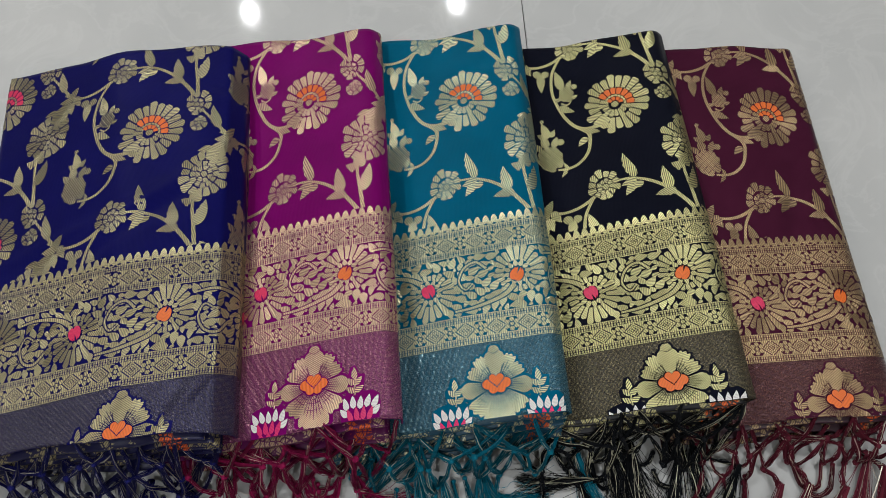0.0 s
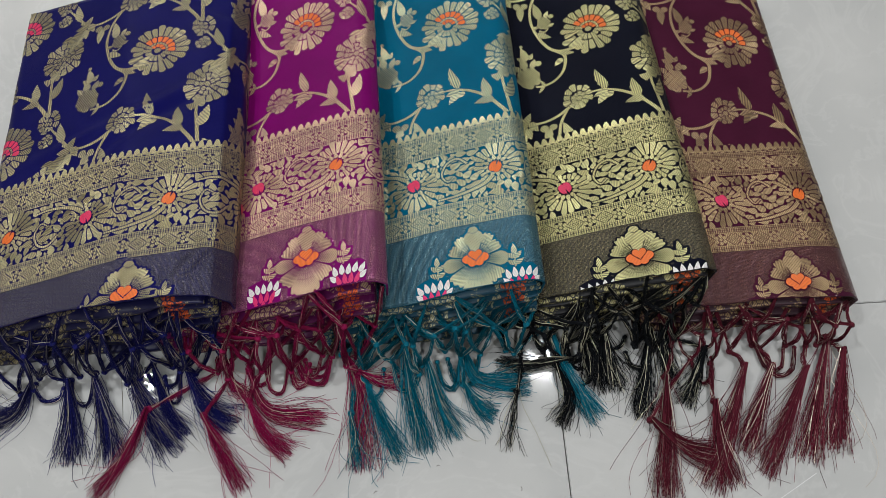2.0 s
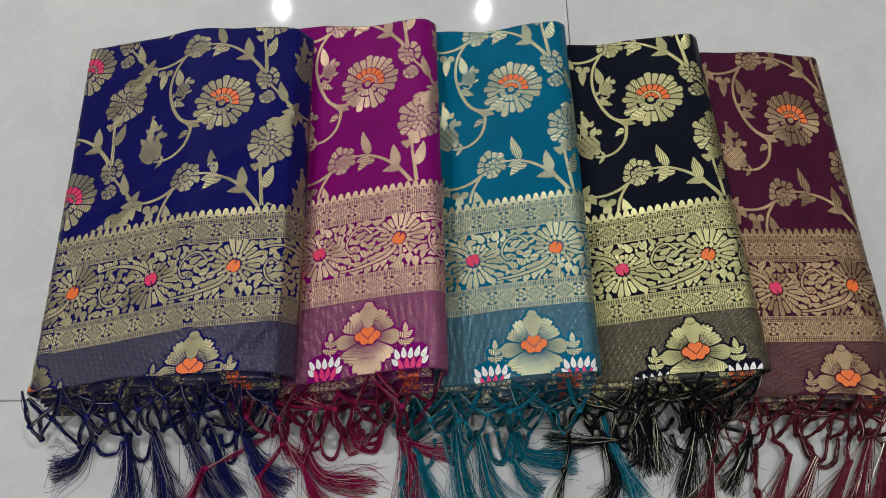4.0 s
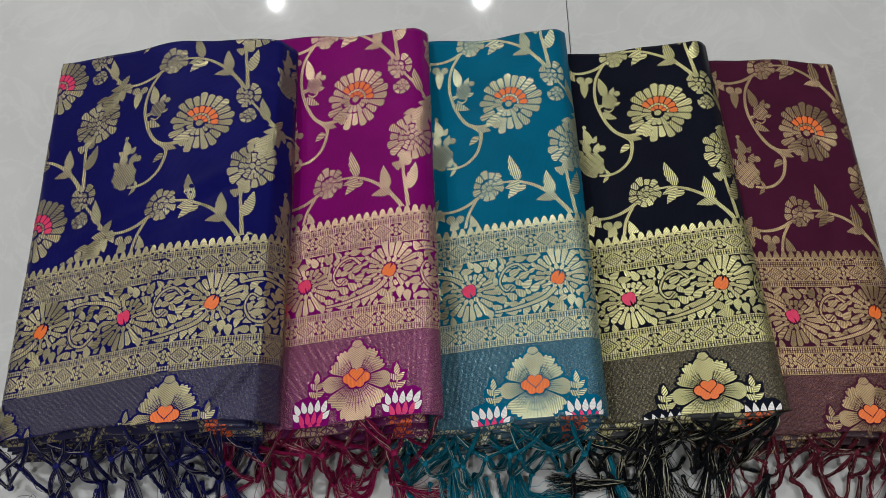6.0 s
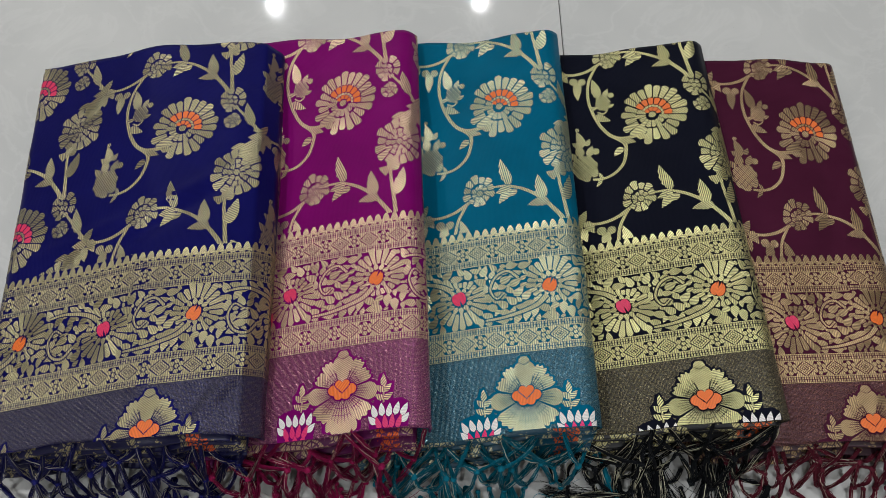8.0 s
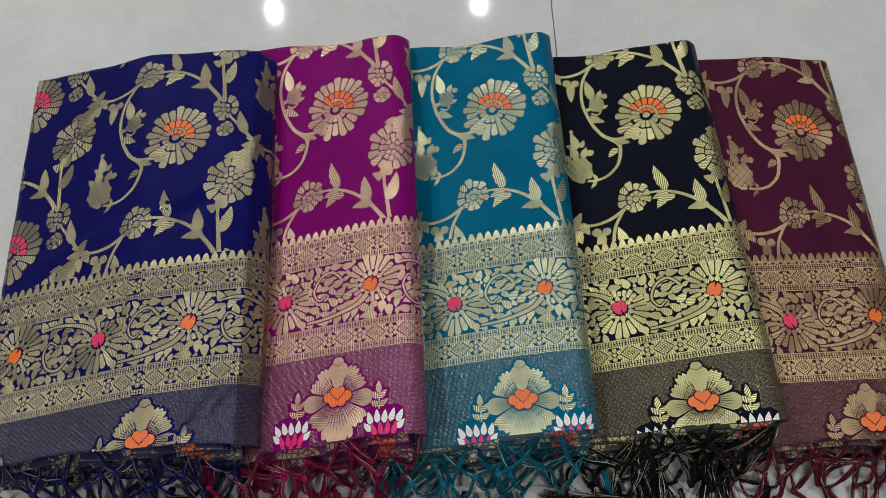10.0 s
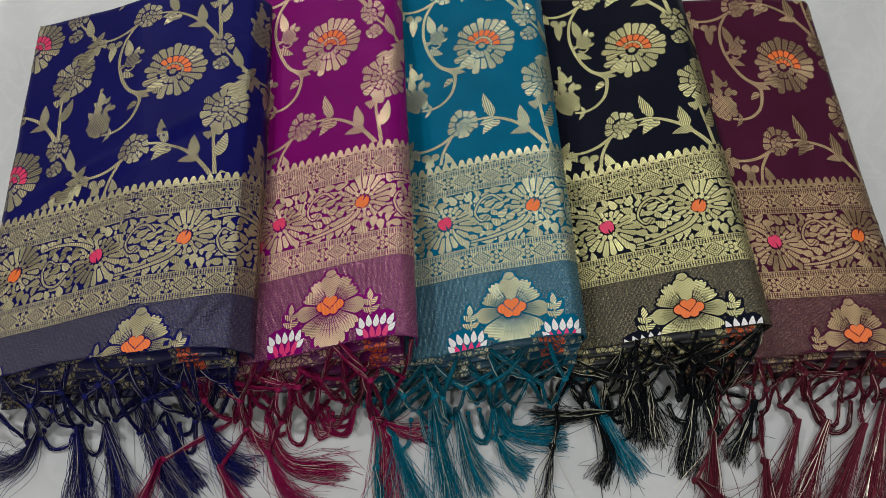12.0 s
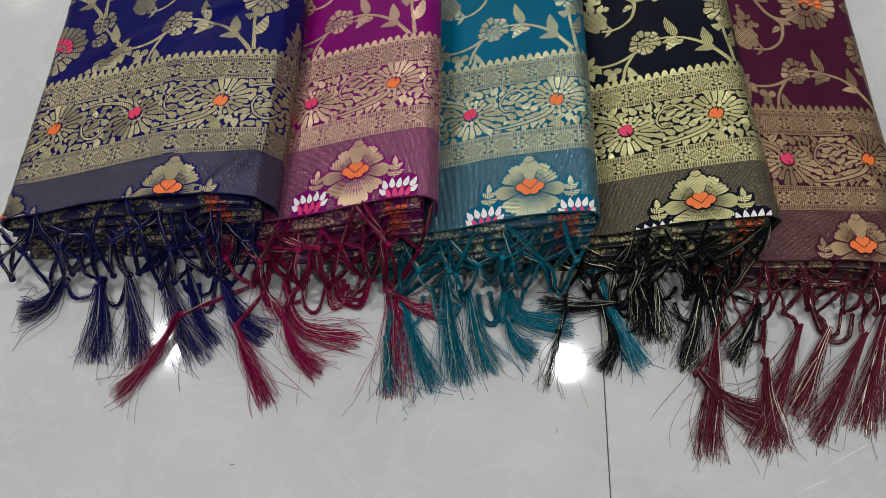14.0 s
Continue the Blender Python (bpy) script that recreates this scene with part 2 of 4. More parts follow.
# floor: grout bed, then 0.8 m polished tiles whose corner lies at (0.15, 0.20)
floor = tagged(box("floor", (X0, Y0, -0.06), (X1, Y1, -0.004), GROUT), "pale grey polished vitrified tile floor with thin dark joints", "floor", kind="structure")
fl_c = Vector(floor.location)
GAP = 0.0006
bm = bmesh.new()
bmesh.ops.create_cube(bm, size=1.0)
bmesh.ops.scale(bm, vec=(0.8 - 2 * GAP, 0.8 - 2 * GAP, 0.012), verts=bm.verts)
bmesh.ops.bevel(bm, geom=[e for e in bm.edges if all(v.co.z > 0 for v in e.verts)], offset=0.0008, segments=2, affect="EDGES")
tile_me = bpy.data.meshes.new("tile")
bm.to_mesh(tile_me)
bm.free()
tile_me.materials.append(TILE)
for i in range(-3, 3):
    for j in range(-3, 5):
        t = new("tile", tile_me)
        t.parent = floor
        t.location = Vector((0.15 + 0.8 * (i + 0.5), 0.2 + 0.8 * (j + 0.5), -0.006)) - fl_c

# ==== woven pattern, drawn flat in metres: p across, q along, q = 0 where the tissue meets the border ====
MM = 0.001


class Weave:
    def __init__(self):
        self.items = []

    def poly(self, pts, mat="gold", h=0.00035, turn=0.0):
        self.items.append((pts, mat, h, turn))

    def leaf(self, p, q, ang, length, width, bend=0.0, mat="gold", h=0.00035, hatch=0.8):
        """A flame-shaped leaf: full near the foot, drawn out to a point; large ones are notched along one side."""
        big = length > 0.0155
        bend = max(-0.4, min(0.4, bend)) if big else bend
        n, left, right = (14 if big else 7), [], []
        for k in range(n + 1):
            t = k / n
            a = radians(ang) + bend * t
            cx, cy = p + length * t * math.cos(radians(ang) + bend * t * 0.5), q + length * t * math.sin(radians(ang) + bend * t * 0.5)
            w = width / 2 * math.sin(math.pi * min(1, t ** 0.66)) ** 0.85 * (1 if t < 1 else 0)
            wl = w * (0.82, 0.95, 1.06)[k % 3] if big and 1 < k < n - 1 else w
            left.append((cx - wl * math.sin(a), cy + wl * math.cos(a)))
            right.append((cx + w * math.sin(a), cy - w * math.cos(a)))
        self.poly(left[1:-1] + [left[-1]] + right[1:-1][::-1] + [right[0]], mat, h, radians(ang) + hatch)

    def stem(self, pts, w0, w1=None, mat="gold_plain", h=0.0003, steps=6):
        w1 = w0 if w1 is None else w1
        P = [Vector(p) for p in pts]
        P = [P[0] * 2 - P[1]] + P + [P[-1] * 2 - P[-2]]
        line = []
        for a, b, c, d in zip(P, P[1:], P[2:], P[3:]):
            for k in range(steps):
                t = k / steps
                line.append(0.5 * ((2 * b) + (c - a) * t + (2 * a - 5 * b + 4 * c - d) * t * t + (3 * b - a - 3 * c + d) * t ** 3))
        line.append(P[-2])
        L, R, n = [], [], len(line)
        for k, pt in enumerate(line):
            d = (line[min(k + 1, n - 1)] - line[max(k - 1, 0)]).normalized()
            w = (w0 + (w1 - w0) * k / (n - 1)) / 2
            L.append((pt.x - d.y * w, pt.y + d.x * w))
            R.append((pt.x + d.y * w, pt.y - d.x * w))
        for k in range(n - 1):
            self.poly([L[k], L[k + 1], R[k + 1], R[k]], mat, h, 0.3)

    def line(self, a, b, wide=0.0006, mat="ground", h=0.0009):
        """A thin woven line, tapered towards b."""
        d = (Vector(b) - Vector(a)).normalized() * wide / 2
        self.poly([(a[0] - d.y, a[1] + d.x), (a[0] + d.y, a[1] - d.x), (b[0] + d.y * 0.5, b[1] - d.x * 0.5), (b[0] - d.y * 0.5, b[1] + d.x * 0.5)], mat, h)

    def petal(self, c, a, r0, r1, half, sy=1.0, mat="gold", h=0.00035, skew=0.0):
        """A wedge petal between two radii with a blunt, slightly pointed end; its thread runs slantwise."""
        pts = []
        r2 = r0 + 0.84 * (r1 - r0)
        w0, w1 = half * 0.80 * r0, half * 0.86 * r2
        for r, w in ((r0, -w0), (r2, -w1), (r1 - 0.04 * (r1 - r0), -w1 * 0.62), (r1, w1 * skew), (r1 - 0.04 * (r1 - r0), w1 * 0.62), (r2, w1), (r0, w0)):
            x, y = r * math.cos(a) - w * math.sin(a), r * math.sin(a) + w * math.cos(a)
            pts.append((c[0] + x, c[1] + y * sy))
        self.poly(pts, mat, h, a + 0.75)

    def ring(self, c, r0, r1, n, sy=1.0, mat="gold", a0=0.0, a1=math.tau, jitter=0.0, h=0.00035, lean=0.0, to=0.0):
        """Petals side by side; lean makes them longer towards the direction to."""
        step = (a1 - a0) / n
        for k in range(n):
            a = a0 + (k + 0.5) * step
            r = r1 * (1 + jitter * math.sin(k * 2.4)) + lean * math.cos(a - to)
            self.petal(c, a, r0, r, step / 2, sy, mat, h, 0.35 * math.sin(k * 1.7))

    def disc(self, c, r, mat="gold", n=10, sy=1.0, h=0.00035):
        self.poly([(c[0] + r * math.cos(k * math.tau / n), c[1] + r * sy * math.sin(k * math.tau / n)) for k in range(n)], mat, h, 0.5)

    def rosette(self, c, r, n=10, to=2.2):
        """A many-petalled small flower, seen somewhat from the side."""
        self.ring(c, r * 0.56, r * 0.97, n, 1.1, jitter=0.10, lean=r * 0.12, to=to)
        e = (c[0] - r * 0.10 * math.cos(to), c[1] - r * 0.10 * math.sin(to))
        self.ring(e, r * 0.24, r * 0.52, max(5, n - 3), 1.1, a0=0.3, a1=0.3 + math.tau, jitter=0.08, h=0.0004)
        self.disc(e, r * 0.21, n=7)

    def cluster(self, c, ang, size, n=5):
        """A spray of short leaflets about an axis."""
        a = radians(ang)
        for k in range(n):
            t = k / max(1, n - 1)
            side = (-1) ** k
            self.leaf(c[0] + (t - 0.5) * size * math.cos(a), c[1] + (t - 0.5) * size * math.sin(a), ang + side * (62 - 40 * t), size * 0.62, size * 0.36, h=0.00035 + 0.00003 * k)

    def paisley(self, c, rx, ry):
        """A rounded body with a scalloped edge, crossed by a lattice of fine dark lines."""
        n = 24
        self.poly([(c[0] + rx * (1.0, 1.05, 0.92)[k % 3] * math.cos(k * math.tau / n), c[1] + ry * (1.0, 1.05, 0.92)[k % 3] * math.sin(k * math.tau / n)) for k in range(n)], "gold", 0.00034, 0.6)
        for turn in (0.7, 2.3):
            ca, sa = math.cos(turn), math.sin(turn)
            for o in (-0.62, -0.2, 0.2, 0.62):
                e = math.sqrt(1 - o * o) * 0.92
                self.line((c[0] + rx * (o * ca - e * sa), c[1] + ry * (o * sa + e * ca)), (c[0] + rx * (o * ca + e * sa), c[1] + ry * (o * sa - e * ca)), 0.0006)


def field_unit(w, ox, oy, inlay):
    def pt(p, q):
        return ((p * MM) + ox, (q * MM) + oy)

    def lf(p, q, ang, length, width, bend=0.0):
        w.leaf(*pt(p, q), ang, length * MM, width * MM, bend)

    def st(pts, a, b=None):
        w.stem([pt(*p) for p in pts], a * MM, b * MM if b else None)

    # large flower seen from the side: its coloured eye lies low, the outer petals reach round it
    eye = pt(-37, 284)
    up, down = (radians(-12), radians(142)), (radians(142), radians(348))
    w.ring(eye, 21.5 * MM, 35 * MM, 10, 1.08, a0=up[0], a1=up[1], jitter=0.05, lean=2.5 * MM, to=0.6)
    w.ring(eye, 17 * MM, 32 * MM, 12, 1.06, a0=down[0], a1=down[1], jitter=0.09, lean=2 * MM, to=-1.2)
    w.ring(eye, 7 * MM, 16.2 * MM, 9, 1.08, a0=down[0], a1=down[1], jitter=0.12, h=0.0004)
    w.ring(eye, 12.5 * MM, 20.6 * MM, 7, 1.08, inlay, *up, h=0.0005)
    w.ring(eye, 9.6 * MM, 12.0 * MM, 8, 1.08, "gold_plain", *up)
    w.ring(eye, 4.6 * MM, 9.2 * MM, 4, 1.08, inlay, radians(0), radians(150), h=0.0005)
    w.disc(eye, 4.0 * MM, n=8)
    for k in range(16):
        a = radians(-8 + k * 9.6)
        w.disc((eye[0] + 21.1 * MM * math.cos(a), eye[1] + 22.6 * MM * math.sin(a)), 0.7 * MM, "gold_plain", 5, h=0.0007)
    # the stem that carries it, its calyx, and the scroll that runs down to the large bud
    st([(-89, 361), (-100, 341), (-103, 316), (-97, 291), (-86, 271), (-73, 262), (-56, 262), (-45, 267)], 3.0, 4.6)
    lf(-60, 263, 38, 18, 9, 0.3), lf(-56, 262, -28, 14, 7)
    st([(-80, 266), (-70, 255), (-70, 243), (-75, 229), (-86, 219), (-98, 216), (-108, 217)], 4.2, 2.6)
    lf(-99, 216, -112, 11, 4.5, -0.5), lf(-98, 216, 100, 9, 4, 0.4)
    lf(-97, 296, -38, 19, 9, 0.3), lf(-101, 304, 15, 9, 5)
    lf(-73, 259, -12, 16, 8, -0.3), lf(-72, 250, 212, 14, 8, 0.3)
    # small bud on the stem
    w.paisley(pt(-87, 311), 8.5 * MM, 10 * MM)
    lf(-92, 318, 96, 26, 11, 0.15), lf(-85, 319, 62, 11, 6), lf(-82, 305, 20, 8, 5)
    st([(-94, 300), (-88, 297), (-83, 301), (-86, 305)], 1.8, 1.4)
    w.disc(pt(-77, 320), 3.6 * MM, n=7)
    # leaves that hang from the arc
    w.disc(pt(-118, 342), 5 * MM, n=8), w.disc(pt(-108, 341), 4.6 * MM, n=8)
    lf(-113, 340, -100, 23, 10, 0.2)
    # large bud: a latticed body, side leaflets and a tapering head
    w.paisley(pt(-115, 233), 14 * MM, 15 * MM)
    lf(-117, 247, 104, 15, 10), lf(-110, 246, 66, 14, 8), lf(-123, 244, 130, 12, 7), lf(-115, 258, 98, 21, 10, 0.2), lf(-111, 259, 60, 10, 6), lf(-119, 259, 140, 9, 6)
    w.disc(pt(-101, 251), 4 * MM, n=7), w.disc(pt(-119, 280), 2.6 * MM, n=6)
    lf(-110, 217, 160, 16, 7, -0.4), lf(-107, 219, 62, 12, 6)
    # rosette, arc and leafy branch
    w.rosette(pt(-76, 372), 16.5 * MM, 12, 2.0)
    st([(-87, 362), (-102, 354), (-118, 351), (-132, 354), (-146, 362)], 3.8, 2.4)
    st([(-61, 375), (-47, 374), (-30, 367), (-13, 354), (2, 336), (8, 326)], 2.2, 5.0)
    lf(-43, 375, 118, 33, 11, -0.75)
    lf(-43, 372, 196, 17, 9), lf(-43, 370, 222, 20, 10, 0.2), lf(-37, 368, 210, 13, 7)
    lf(-10, 354, 112, 28, 12, -0.5), lf(-6, 350, 172, 22, 10, 0.5)
    st([(12, 326), (9, 350), (6, 374), (9, 392)], 4.6, 2.4)
    lf(5, 376, 150, 13, 9), lf(7, 378, 100, 13, 9), lf(9, 377, 50, 10, 7)
    lf(10, 350, 62, 30, 13, 0.35)
    # small rosettes, and the twig that leads to the second flower
    w.rosette(pt(13, 314), 14.5 * MM, 9, 0.8)
    w.rosette(pt(16, 288), 9 * MM, 7, -1.6)
    st([(20, 303), (33, 287), (48, 268)], 2.4, 4.0)
    lf(39, 279, 118, 31, 11, -0.55)
    w.cluster(pt(46, 256), 235, 27 * MM, 7)
    lf(47, 266, 58, 16, 9), lf(33, 254, 190, 15, 8), lf(52, 258, 15, 11, 7)
    c = pt(27, 222)
    w.ring(c, 15 * MM, 26 * MM, 16, 1.10, jitter=0.09)
    w.ring(c, 9 * MM, 14.4 * MM, 12, 1.10, a0=0.2, a1=0.2 + math.tau, jitter=0.05, h=0.0004)
    w.ring(c, 4 * MM, 8.5 * MM, 7, 1.10, h=0.0004)
    w.disc(c, 3.4 * MM)
    st([(17, 201), (14, 192), (12, 186)], 3.6, 3.0)


def field(w, dp=0.0, k=1.0):
    for i in range(-2, 3):
        for j in range(-3, 3):
            ox, oy = -0.186 * i - 0.012 * j, 0.089 * i + 0.187 * j
            field_unit(w, ox, oy, "orange" if i % 2 == 0 else "pink")
    w.items = [([(p + dp, 0.187 + (q - 0.187) * k) for p, q in pts], mat, h, turn) for pts, mat, h, turn in w.items]


def chain(w, q, p0, p1):
    """Two rows of slanting woven beads between thin rails."""
    step = 0.0026
    for row in (-0.0013, 0.0013):
        for k in range(int((p1 - p0) / step)):
            p = p0 + (k + 0.5) * step
            s = 0.00112
            w.poly([(p - s, q + row - s * 0.8), (p + s * 0.5, q + row - s), (p + s, q + row + s * 0.8), (p - s * 0.5, q + row + s)], "gold_plain")
    for k in range(int((p1 - p0) / 0.02)):
        a = p0 + k * 0.02
        for o in (-0.0033, 0.0033):
            w.poly([(a, q + o - 0.0006), (a + 0.02, q + o - 0.0006), (a + 0.02, q + o + 0.0006), (a, q + o + 0.0006)], "gold_plain")


def diamond_band(w, q, p0, p1, phase):
    """Nested diamonds and six-petalled flowers in turn, with filled corners between them."""
    step = 0.178 / 6
    k0 = int(p0 / step) - 1
    for k in range(k0, int(p1 / step) + 2):
        c = (k * step + phase, q)
        for r0, r1 in ((0.0068, 0.0088), (0.0040, 0.0060)):
            for s in range(4):
                a, b = s * math.pi / 2, (s + 1) * math.pi / 2
                w.poly([(c[0] + r * math.cos(t), c[1] + r * 0.87 * math.sin(t)) for r, t in ((r0, a), (r1, a), (r1, b), (r0, b))], "gold_plain")
        for s in range(4):
            a = s * math.pi / 2
            w.disc((c[0] + 0.0017 * math.cos(a), c[1] + 0.0017 * math.sin(a)), 0.0013, "gold_plain", 4)
        f = (c[0] + step / 2, q)
        for s in range(6):
            a = s * math.tau / 6 + 0.5
            w.disc((f[0] + 0.0050 * math.cos(a), f[1] + 0.0047 * math.sin(a)), 0.0024, "gold_plain", 7)
        w.disc(f, 0.0021, "gold_plain", 6)
        for s in (-1, 1):
            for e in (-1, 1):
                w.poly([(c[0] + s * 0.0018, q + e * 0.0074), (c[0] + s * 0.0104, q + e * 0.0074), (c[0] + s * 0.0084, q + e * 0.0042), (c[0] + s * 0.0088, q + e * 0.0014)], "gold_plain")


def fan_reach(a, to):
    """Outer radius of a fan flower in the direction a, when it opens towards to."""
    return 0.0245 + 0.0055 * math.cos(a - to)


def fan_flower(w, c, a, inlay):
    """A fan of narrow petals in two rows round a small lotus."""
    n = 23
    for k in range(n):
        t = (k + 0.5) * math.tau / n
        w.petal(c, t, 13.5 * MM, fan_reach(t, a) * (1 + 0.07 * math.sin(k * 2.4)), math.pi / n * 0.97, 1.06, "gold_fine", skew=0.4 * math.sin(k * 1.9))
    for k in range(12):
        t = (k + 0.2) * math.tau / 12
        w.leaf(c[0] + 7.0 * MM * math.cos(t), c[1] + 7.0 * MM * math.sin(t), math.degrees(t), 8.4 * MM, 4.8 * MM, mat="gold_fine", h=0.0006)
    d = Vector((math.cos(a), math.sin(a)))
    foot = (c[0] - d.x * 9 * MM, c[1] - d.y * 9 * MM)
    w.leaf(foot[0] - d.x * MM, foot[1] - d.y * MM, math.degrees(a), 15.4 * MM, 15 * MM, 0, "ground", 0.0009)
    for turn, size, out in ((-46, 14.6, -1.6), (46, 14.6, 1.6), (-16, 15.4, -0.8), (16, 15.4, 0.8)):
        at = (foot[0] - d.y * out * MM, foot[1] + d.x * out * MM)
        w.leaf(*at, math.degrees(a) + turn, size * MM, 4.4 * MM, -radians(turn) * 1.8, inlay, 0.0012)


VINES = [
    ([(-0.004, 0.056), (-0.014, 0.047), (-0.030, 0.041), (-0.048, 0.037), (-0.064, 0.036)], 5.0, 2.0),
    ([(-0.096, 0.074), (-0.106, 0.081), (-0.120, 0.086), (-0.136, 0.088), (-0.150, 0.086)], 5.0, 2.0),
    ([(-0.030, 0.078), (-0.040, 0.087), (-0.052, 0.082), (-0.058, 0.068), (-0.052, 0.058), (-0.045, 0.063)], 2.8, 1.6),
    ([(-0.119, 0.052), (-0.129, 0.042), (-0.141, 0.046), (-0.147, 0.060), (-0.142, 0.072), (-0.134, 0.068)], 2.8, 1.6),
]
FANS = [((0.0, 0.068), 66, "orange"), ((-0.088, 0.062), -72, "pink")]


def vine(w, p0, p1):
    """Fan flowers on scrolling stems with paired leaves, the room between them packed with small leaves."""
    ks = range(int(p0 / 0.178) - 2, int(p1 / 0.178) + 3)
    for k in ks:
        o = k * 0.178
        for (p, q), a, inlay in FANS:
            fan_flower(w, (o + p, q), radians(a), inlay)
        for pts, a, c in VINES:
            line = [(o + p, q) for p, q in pts]
            w.stem(line, (a + 2.0) * MM, (c + 2.0) * MM, "ground", 0.00065)
            w.stem(line, a * MM, c * MM, "gold_plain", 0.0008)
    for k in ks:
        for p, q, a, n in leaf_packing():
            p += k * 0.178
            if p0 - 0.02 < p < p1 + 0.02:
                w.leaf(p - n * 0.5 * math.cos(a), q - n * 0.5 * math.sin(a), math.degrees(a), n, n * 0.60, 0.35, "gold_fine")


PACKED = []


def leaf_packing():
    """Leaves of four sizes, paired along the stems first, that fill one repeat of the vine without overlapping."""
    if PACKED:
        return PACKED
    rnd = random.Random(5)
    rows = np.zeros((0, 4))

    def free(p, q, a, size):
        edge = size * 0.30
        if not 0.0305 + edge < q < 0.0968 - edge:
            return False
        for (fp, fq), to, _ in FANS:
            for turn in (-0.178, 0.0, 0.178):
                dx, dy = p - fp - turn, (q - fq) / 1.06
                if math.hypot(dx, dy) < fan_reach(math.atan2(dy, dx), radians(to)) + size * 0.24:
                    return False
        if len(rows):
            dx, dy = p - rows[:, 0], q - rows[:, 1]
            gap = (size + rows[:, 3]) / 2
            hit = np.zeros(len(rows), dtype=bool)
            for t in (np.full(len(rows), a), rows[:, 2]):
                u, v = dx * np.cos(t) + dy * np.sin(t), -dx * np.sin(t) + dy * np.cos(t)
                hit |= (u / (gap * 0.80)) ** 2 + (v / (gap * 0.58)) ** 2 < 1.0
            return not hit.any()
        return True

    for pts, _, _ in VINES[:2]:
        for (pa, qa), (pb, qb) in zip(pts[1:], pts[2:]):
            for f in (0.0, 0.5):
                p, q, t = pa + (pb - pa) * f, qa + (qb - qa) * f, math.atan2(qb - qa, pb - pa)
                for side in (-1, 1):
                    a, n = t + side * 0.75, 0.0125
                    c = (p + n * 0.62 * math.cos(a), q + n * 0.62 * math.sin(a))
                    if free(*c, a, n):
                        rows = np.vstack([rows, (*c, a, n)])
    for size, tries in ((0.0135, 5000), (0.0105, 7000), (0.0078, 9000), (0.0054, 9000)):
        for _ in range(tries):
            p, q = rnd.uniform(-0.178, 0), rnd.uniform(0.0312, 0.0962)
            a = radians(70 * math.sin(p * 70) + rnd.uniform(-60, 60) + (35 if q > 0.064 else 150))
            if free(p, q, a, size):
                rows = np.vstack([rows, (p, q, a, size)])
    PACKED.extend(tuple(float(v) for v in r) for r in rows)
    return PACKED


def border(w, p0, p1):
    chain(w, 0.0035, p0, p1), chain(w, 0.0262, p0, p1), chain(w, 0.1008, p0, p1), chain(w, 0.1235, p0, p1)
    diamond_band(w, 0.0149, p0, p1, 0.004)
    diamond_band(w, 0.1122, p0, p1, -0.009)
    vine(w, p0, p1)
    step = 0.178 / 21
    for k in range(int(p0 / step) - 1, int(p1 / step) + 2):
        p = k * step
        b = 0.1285
        w.leaf(p, b + 0.001, 90, 0.0110, 0.0066, 0, "gold_plain")
        w.leaf(p - 0.0010, b + 0.0008, 148, 0.0052, 0.0036, 0, "gold_plain", 0.0004)
        w.leaf(p + 0.0010, b + 0.0008, 32, 0.0052, 0.0036, 0, "gold_plain", 0.0004)
        w.stem([(p - step / 2, b + 0.0012), (p - step / 4, b - 0.0010), (p, b - 0.0016), (p + step / 4, b - 0.0010), (p + step / 2, b + 0.0012)], 0.0014, steps=2, mat="gold_plain")


# petals of the large flower on the tissue: direction, half width, reach, lobes, fine lines
PETALS = [(270, 27, 41, 5, 7), (228, 19, 34, 3, 5), (-48, 19, 34, 3, 5), (187, 20, 32, 1, 5), (-7, 20, 32, 1, 5), (148, 16, 29, 3, 4), (32, 16, 29, 3, 4), (121, 13, 32, 3, 3), (59, 13, 32, 3, 3)]


